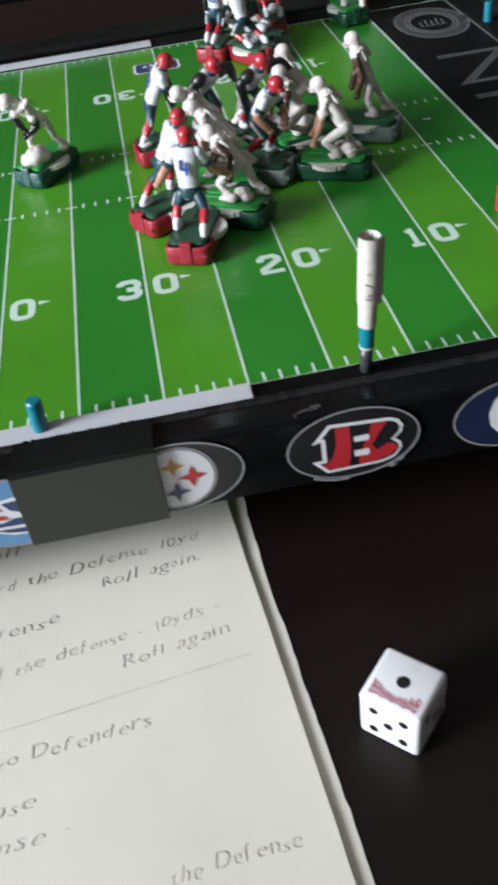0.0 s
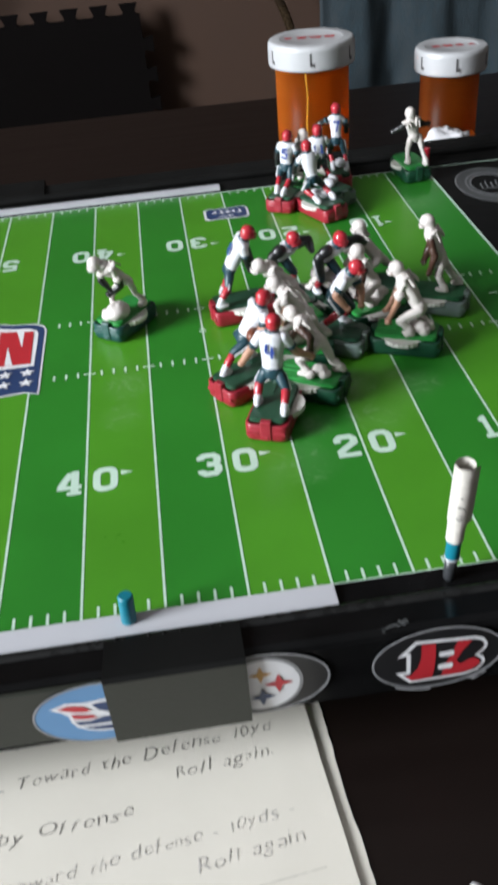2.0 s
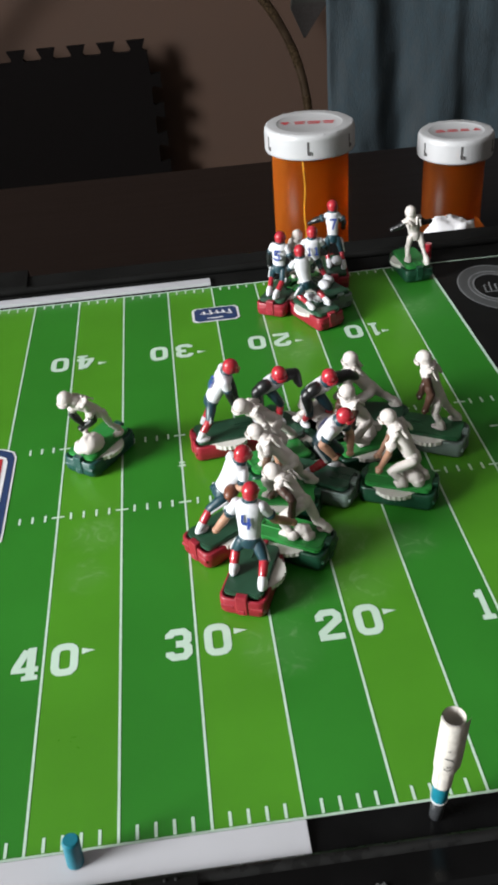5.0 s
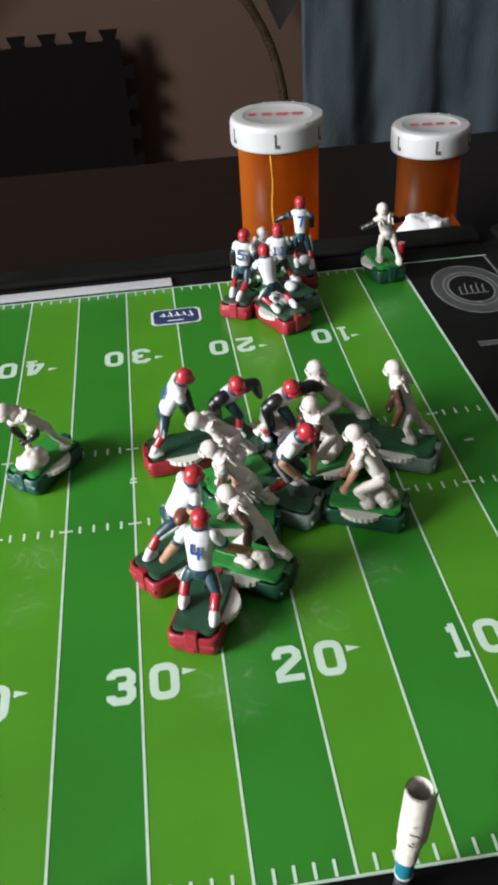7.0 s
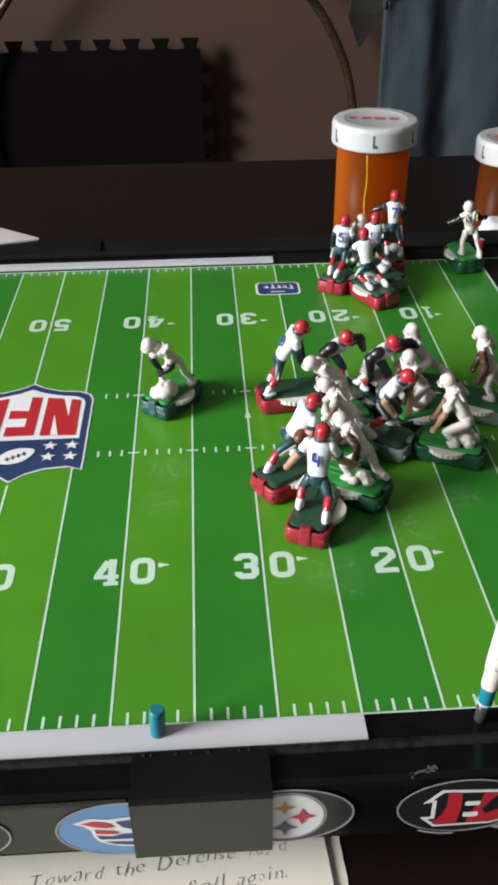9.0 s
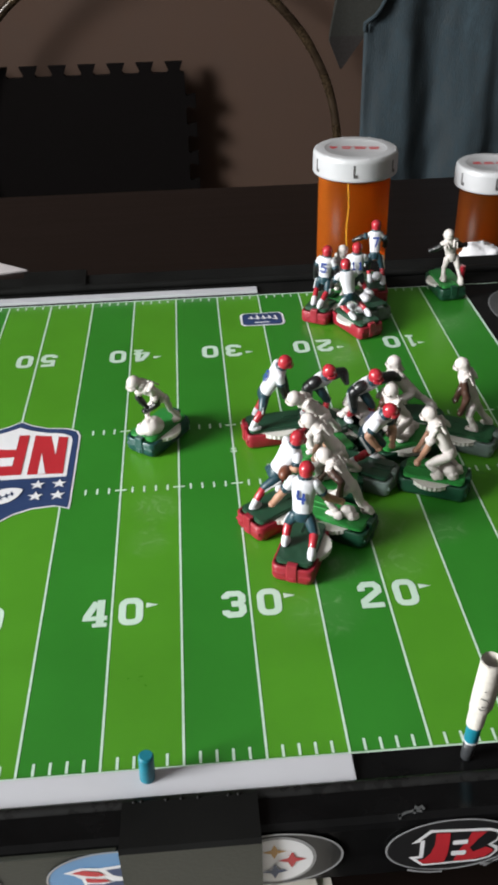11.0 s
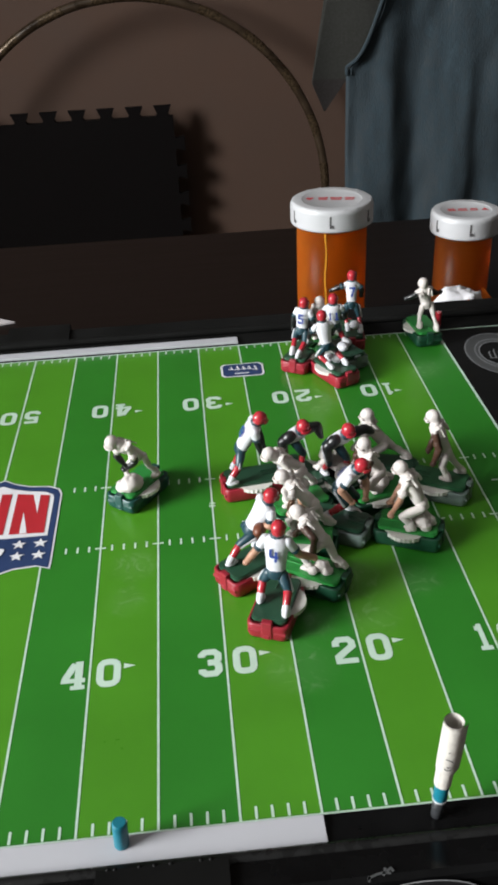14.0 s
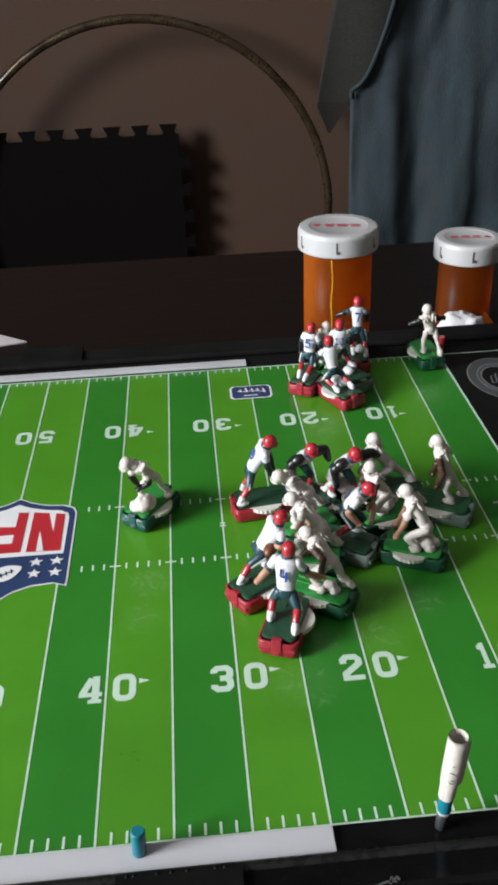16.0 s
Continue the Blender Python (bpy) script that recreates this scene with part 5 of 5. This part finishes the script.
def jitter_text(text, p0, p1, tall, z):
    """A pencilled line of words from p0 to p1 in the pad's plane, with uneven letters."""
    bm = bmesh.new()
    adv = 0.0
    for ch in text:
        if ch == " ":
            adv += 0.42
            continue
        start = len(bm.verts)
        m = Matrix.Translation((adv, rng.uniform(-0.07, 0.07), 0)) @ Matrix.Rotation(rng.uniform(-0.14, 0.10), 4, "Z")
        writing(bm, ch, m, 1.0 * rng.uniform(0.88, 1.12), 0.22)
        bm.verts.ensure_lookup_table()
        adv = max([v.co.x for v in bm.verts[start:]], default=adv) + 0.035
    w = max(v.co.x for v in bm.verts)
    for v in bm.verts:
        q = Vector((v.co.x * 2.2 + 17 * tall, v.co.y * 2.2, p0[1] * 400))
        v.co.x += 0.06 * noise.noise(q)
        v.co.y += 0.07 * noise.noise(q + Vector((5, 9, 1))) + 0.08 * noise.noise(Vector((v.co.x * 0.4, 0, p0[1] * 300)))
    d = Vector((p1[0] - p0[0], p1[1] - p0[1]))
    ang = math.atan2(d.y, d.x)
    m = Matrix.Translation((p0[0], p0[1], z)) @ Matrix.Rotation(ang, 4, "Z") @ Matrix.Diagonal((d.length / w, tall, 1, 1))
    bmesh.ops.transform(bm, matrix=m, verts=bm.verts)
    return bm


INV = pose(0.1191, -0.0042, 0, 0, 0, 4.5).inverted()


def local(x, y):
    v = INV @ Vector((x, y, 0))
    return v.x, v.y


for text, a, b, tall in (("a ball", (0.0230, -0.0106), (0.0495, -0.0084), 0.0063), ("- Toward the Defense 10yd", (0.0189, -0.0261), (0.1077, -0.0176), 0.0063), ("Roll again.", (0.0748, -0.0297), (0.1067, -0.0271), 0.0061),
                         ("by Offense", (0.0205, -0.0438), (0.0619, -0.0407), 0.0061), ("Toward the defense - 10yds -", (0.0221, -0.0594), (0.1103, -0.0476), 0.0060),
                         ("Roll again", (0.0795, -0.0614), (0.1118, -0.0564), 0.0060), ("by Two Defenders", (0.0268, -0.0864), (0.0867, -0.0811), 0.0060),
                         ("Offense", (0.0268, -0.0988), (0.0553, -0.0975), 0.0060), ("Defense -", (0.0268, -0.1096), (0.0646, -0.1063), 0.0060),
                         ("the Defense", (0.0872, -0.1235), (0.1195, -0.1215), 0.0060)):
    part("pencil_writing", jitter_text(text, local(*a), local(*b), tall, 0.00162), M_SOFT if tall > 0.00605 else M_INK, page)
bm = bmesh.new()
p = [local(0.0164, -0.0766), local(0.0578, -0.0721), local(0.1164, -0.0652)]
stroke(bm, p, 0.0003, 0.00162)
part("pencil_rule", bm, M_FAINT, page)

die = thing("die", "white six-sided die with black pips on the table", "die", pose(0.1524, -0.0940, TABLE_Z, 0, 0, -43.2))
D = 0.0170
cube = part("cube", box(bmesh.new(), -D / 2, D / 2, -D / 2, D / 2, 0, D, 0.0016, seg=4), M_DIE, die, smooth=True)


def pips(m, spots, r=0.00135):
    for a, b in spots:
        bm = bmesh.new()
        lathe(bm, [(0, 0.00008), (r * 0.85, 0.00010), (r, 0.00002)], 20)
        part("pip", bm, M_PIP, cube, at=m @ Matrix.Translation((a, b, 0)))


e = 0.0041
pips(Matrix.Translation((0, 0, D)), [(0, 0.0)], 0.0018)
pips(Matrix.Translation((0, -D / 2, D / 2)) @ Matrix.Rotation(radians(90), 4, "X"), [(-e, -e), (-e, e), (e, -e), (e, e), (0, 0)], 0.0013)
pips(Matrix.Translation((D / 2, 0, D / 2)) @ Matrix.Rotation(radians(90), 4, "Z") @ Matrix.Rotation(radians(90), 4, "X"), [(-e, e), (0, 0), (e, -e)])
bm = bmesh.new()
for k in range(9):
    u = (k - 4) / 4
    x, y0, h = 0.0058 * u, -0.0066 + 0.0003 * (k % 2), 0.0022 + 0.0021 * u * u
    for dx, dy, w, tall in ((-0.00045, 0.0, 0.00022, 1.0), (0.00035, 0.1, 0.00018, 0.8), (0.0, 0.45, 0.0004, 0.16), (0.0, 0.0, 0.0004, 0.14)):
        a, c = y0 + dy * h, y0 + (dy + tall) * h
        bm.faces.new([bm.verts.new((x + dx + p, q, D + 0.00006 + 0.00001 * (tall < 0.5))) for p, q in ((-w, a), (w, a), (w + 0.0001 * u, c), (-w + 0.0001 * u, c))])
part("maker_print", bm, M_PINK, cube, "dark pink printed bars")

pen = thing("wrapped_pencil", "pencil stub wrapped in white paper, standing on the black rail", "pencil", pose(0.1681, -0.0050, 0.0012, 2.0, 2.0, 0) @ Matrix.Rotation(radians(20), 4, "Z") @ Matrix.Diagonal((1, 1, 0.938, 1)))
part("point", lathe(bmesh.new(), [(0, 0), (0.0012, 0.0003), (0.0018, 0.0012), (0.0019, 0.0050), (0.0020, 0.0108), (0, 0.0109)], 28), M_PENCIL, pen, "dark grey pencil end", True)
part("band", lathe(bmesh.new(), [(0, 0.0109), (0.0022, 0.0109), (0.0023, 0.0195), (0, 0.0195)], 28), M_TEAL, pen, "teal band", False)
part("ring", lathe(bmesh.new(), [(0.0018, 0.0102), (0.0023, 0.0103), (0.0024, 0.0111), (0.0018, 0.0112)], 28), M_CAP, pen, "thin white ring", True)


def roll(rings, a0, a1, flare, n=54):
    """A rolled sheet of paper: radius and height of each ring, from angle a0 to a1, its last edge lifting a little."""
    bm = bmesh.new()
    for off in (0.0, -0.00018):
        vs = []
        for r, z in rings:
            row = []
            for i in range(n + 1):
                u = i / n
                a = radians(a0 + (a1 - a0) * u)
                q = r + off + 0.00022 * u + flare * max(0.0, u - 0.88) / 0.12
                row.append(bm.verts.new((q * math.cos(a), q * math.sin(a), z + 0.0006 * math.sin(2.4 * u))))
            vs.append(row)
        for a, b in zip(vs, vs[1:]):
            for i in range(n):
                bm.faces.new((a[i], a[i + 1], b[i + 1], b[i]))
    return bm


part("paper_wrap", roll(((0.0025, 0.0185), (0.0026, 0.0270), (0.0027, 0.0380), (0.0028, 0.0496)), 40, 560, 0.0), M_NOTE, pen, "rolled white paper tube", True)
part("paper_wrap", roll(((0.0030, 0.0270), (0.0031, 0.0325), (0.0031, 0.0410), (0.0031, 0.0493)), 60, 338, 0.0010), M_NOTE, pen, "outer slip of note paper", True)
bm = bmesh.new()
for path in ([(236, 0.0398), (255, 0.0396), (270, 0.0392), (281, 0.0378), (279, 0.0360), (268, 0.0347), (252, 0.0344), (238, 0.0350), (236, 0.0360)], [(248, 0.0362), (258, 0.0358), (266, 0.0364)], [(244, 0.0432), (256, 0.0436)]):
    prev = None
    for a, zz in path:
        zz -= 0.0042
        r = 0.00338
        q = [bm.verts.new((r * math.cos(radians(a - 18)), r * math.sin(radians(a - 18)), zz + d)) for d in (-0.00024, 0.00024)]
        if prev:
            bm.faces.new((prev[0], q[0], q[1], prev[1]))
        prev = q
part("pencil_marks", bm, M_PENCIL, pen)

peg = thing("peg", "short teal plastic peg standing on the white strip", "peg", pose(0.0683, -0.0040, 0.0028, -3, 2, 0))
part("stem", lathe(bmesh.new(), [(0, 0), (0.0023, 0), (0.0024, 0.0004), (0.0024, 0.0098), (0.0020, 0.0105), (0, 0.0105)], 28), M_TEAL, peg, smooth=False)

red_peg = thing("peg", "short red plastic peg standing behind the far runner", "peg", pose(0.2672, 0.3525, 0.0016, 0, 2, 0))
part("stem", lathe(bmesh.new(), [(0, 0), (0.0021, 0), (0.0022, 0.0004), (0.0022, 0.0096), (0.0018, 0.0102), (0, 0.0102)], 28), M_RED, red_peg, smooth=False)

for px, py, pz, m, lab in ((0.2455, 0.0792, 0.0002, M_RED, "short red plastic peg standing on the field"), (0.3222, 0.2900, 0.0016, M_TEAL, "short teal plastic peg standing on the end rail")):
    q = thing("peg", lab, "peg", pose(px, py, pz))
    part("stem", lathe(bmesh.new(), [(0, 0), (0.0023, 0), (0.0024, 0.0004), (0.0024, 0.0098), (0.0020, 0.0105), (0, 0.0105)], 28), m, q, smooth=False)

# crumpled tissue and a sheet of paper behind the board
bm = bmesh.new()
bmesh.ops.create_icosphere(bm, subdivisions=4, radius=1)
for v in bm.verts:
    c = v.co.copy()
    k = 1 + 0.30 * noise.noise(c * 1.7 + Vector((3, 1, 2))) + 0.16 * noise.noise(c * 4.5) + 0.06 * abs(noise.noise(c * 11))
    v.co = Vector((c.x * 0.0185 * k, c.y * 0.012 * k, max(-0.9, c.z * k) * 0.0272))
bmesh.ops.translate(bm, vec=(0.2965, 0.4035, TABLE_Z + 0.0262), verts=bm.verts)
tagged(part("tissue", bm, M_TISSUE, smooth=True), "crumpled white tissue beside the small pill bottle", "tissue")
bm = bmesh.new()
prism(bm, [(-0.26, 0.515), (-0.075, 0.5095), (-0.045, 0.5165), (-0.085, 0.545), (-0.25, 0.66)], 0, 0.0012)
bmesh.ops.translate(bm, vec=(0, 0, TABLE_Z), verts=bm.verts)
tagged(part("paper_sheet", bm, M_SHEET), "white folded paper lying on the dark table", "paper")


# added sheet: paints the orange light thrown through the small bottle
bm = bmesh.new()
prism(bm, [(-0.012, 0.0), (0.022, 0.0), (0.016, 0.012), (0.002, 0.030), (-0.010, 0.046)], 0, 0.0008)
tagged(part("amber_light_patch", bm, M_ORANGE, at=pose(0.3300, 0.4180, TABLE_Z, 80, 0, 8)), "orange sheet standing for light cast through the small pill bottle", "card")

# ---- clothes hanging at the back ----
def cloth(name, label, y0, left, right, z0, z1, fold, m, thick=0.004, nx=70, nz=50):
    bm = bmesh.new()
    rows = []
    for side in (0, 1):
        grid = []
        for j in range(nz + 1):
            z = z0 + (z1 - z0) * j / nz
            a, b = left(z), right(z)
            line = []
            for i in range(nx + 1):
                u = i / nx
                x = a + (b - a) * u
                line.append(bm.verts.new((x, y0 + fold(x, z, u) + side * thick, z)))
            grid.append(line)
        rows.append(grid)
    for g in rows:
        for j in range(nz):
            for i in range(nx):
                bm.faces.new((g[j][i], g[j][i + 1], g[j + 1][i + 1], g[j + 1][i]))
    f, k = rows
    for j in range(nz):
        for i in (0, nx):
            bm.faces.new((f[j][i], f[j + 1][i], k[j + 1][i], k[j][i]))
    for i in range(nx):
        for j in (0, nz):
            bm.faces.new((f[j][i], f[j][i + 1], k[j][i + 1], k[j][i]))
    return tagged(part(name, bm, m, smooth=True), label, "shirt", "clothes on the rail")



def blue_left(z):
    if z < 0.025:
        return 0.370 + 0.010 * (0.025 - z)
    t = min(1.0, (z - 0.025) / 0.13)
    return 0.370 + 0.062 * t ** 0.55 + 0.05 * max(0, z - 0.155)


def blue_fold(x, z, u):
    hem = 0.010 * math.exp(-((x - blue_left(z)) / 0.010) ** 2)
    return (0.008 * math.sin(27 * x + 0.9 * z) + 0.005 * math.sin(52 * x - 2.2 * z + 1 + 2 * noise.noise(Vector((x * 3, z * 5, 1)))) + 0.002 * math.sin(110 * x + 5 * z) - 0.014 * math.exp(-((x - 0.515 - 0.06 * (0.1 - z)) / 0.030) ** 2)
            + 0.012 * noise.noise(Vector((x * 11, z * 4, 0))) + 0.004 * noise.noise(Vector((x * 45, z * 16, 3))) - hem)


RAIL_Z = 0.80
cloth("blue_shirt", "blue-grey sleeveless cotton shirt hanging in folds behind the table", 1.25, blue_left, lambda z: 0.80, -0.42, RAIL_Z - 0.14, blue_fold, M_DENIM)


shirt = bpy.data.objects["blue_shirt"]
for off, nm in ((0.0, "armhole_binding"), (0.007, "armhole_seam")):
    bm = bmesh.new()
    prev = None
    for i in range(60):
        z = -0.02 + 0.62 * i / 59 if nm == "armhole_binding" else 0.0 + 0.60 * i / 59
        x = blue_left(z) + off
        p = Vector((x, 1.25 + blue_fold(x, z, 0) - 0.0015, z))
        if prev is not None and z > 0.02:
            limb(bm, prev, p, 0.0026 if off == 0 else 0.0010, 0.0026 if off == 0 else 0.0010, 0, 6)
        prev = p
    part(nm, bm, M_DENIM, shirt)


def olive_left(z):
    if z < -0.008:
        return 0.324 + (-0.008 - z) * 0.46
    return 0.324 + (z + 0.008) * 0.17


def olive_right(z):
    return 0.347 + (z + 0.052) * 0.72 if z < 0.01 else 0.391 + (z - 0.01) * 1.2


cloth("dark_shirt", "dark olive shirt with a short sleeve hanging behind the blue one", 1.29, olive_left, olive_right, -0.052, RAIL_Z - 0.14,
      lambda x, z, u: 0.006 * math.sin(40 * x + 3 * z), M_OLIVE, nx=24)
olive = bpy.data.objects["dark_shirt"]
bm = bmesh.new()
rows = []
for z in (-0.050, -0.038, -0.026, -0.014, -0.004):
    a, b = olive_left(z), olive_right(z)
    rows.append([bm.verts.new((a + (b - a) * k / 8, 1.2885 + 0.006 * math.sin(40 * (a + (b - a) * k / 8) + 3 * z), z)) for k in range(9)])
for a, b in zip(rows, rows[1:]):
    for k in range(8):
        bm.faces.new((a[k], a[k + 1], b[k + 1], b[k]))
part("sleeve_hem", bm, M_HEM, olive, "darker stitched sleeve hem", True)
bm = bmesh.new()
lathe(bm, [(0, -2.4), (0.012, -2.4), (0.012, 2.4), (0, 2.4)], 16)
bmesh.ops.transform(bm, matrix=Matrix.Translation(((ROOM_X0 + ROOM_X1) / 2, 1.27, RAIL_Z)) @ Matrix.Rotation(radians(90), 4, "Y") @ Matrix.Diagonal((1, 1, (ROOM_X1 - ROOM_X0) / 4.8, 1)), verts=bm.verts)
tagged(part("clothes_rail", bm, M_PENCIL, smooth=True), "plain dark clothes rail between the walls", "rail", kind="structure")
for x, y in ((0.60, 1.262), (0.46, 1.30)):
    hg = thing("clothes_hanger", "dark wire hanger on the clothes rail", "hanger", pose(x, y, RAIL_Z - 0.135), "hangers on the rail")
    bm = bmesh.new()
    limb_pts = [(-0.19, 0.0), (0, 0.075), (0.19, 0.0), (-0.19, 0.0)]
    for (a, c), (b, d) in zip(limb_pts, limb_pts[1:]):
        limb(bm, (a, 0, c), (b, 0, d), 0.003, 0.003, 0, 8)
    part("frame_wire", bm, M_PENCIL, hg)
    bm = bmesh.new()
    hook = [(0, 0.075), (0, 0.115), (0.010, 0.140), (0.004, 0.152), (-0.010, 0.148), (-0.014, 0.135)]
    for (a, c), (b, d) in zip(hook, hook[1:]):
        limb(bm, (a, 0, c), (b, 0, d), 0.002, 0.002, 0, 8)
    part("hook", bm, M_PENCIL, hg)
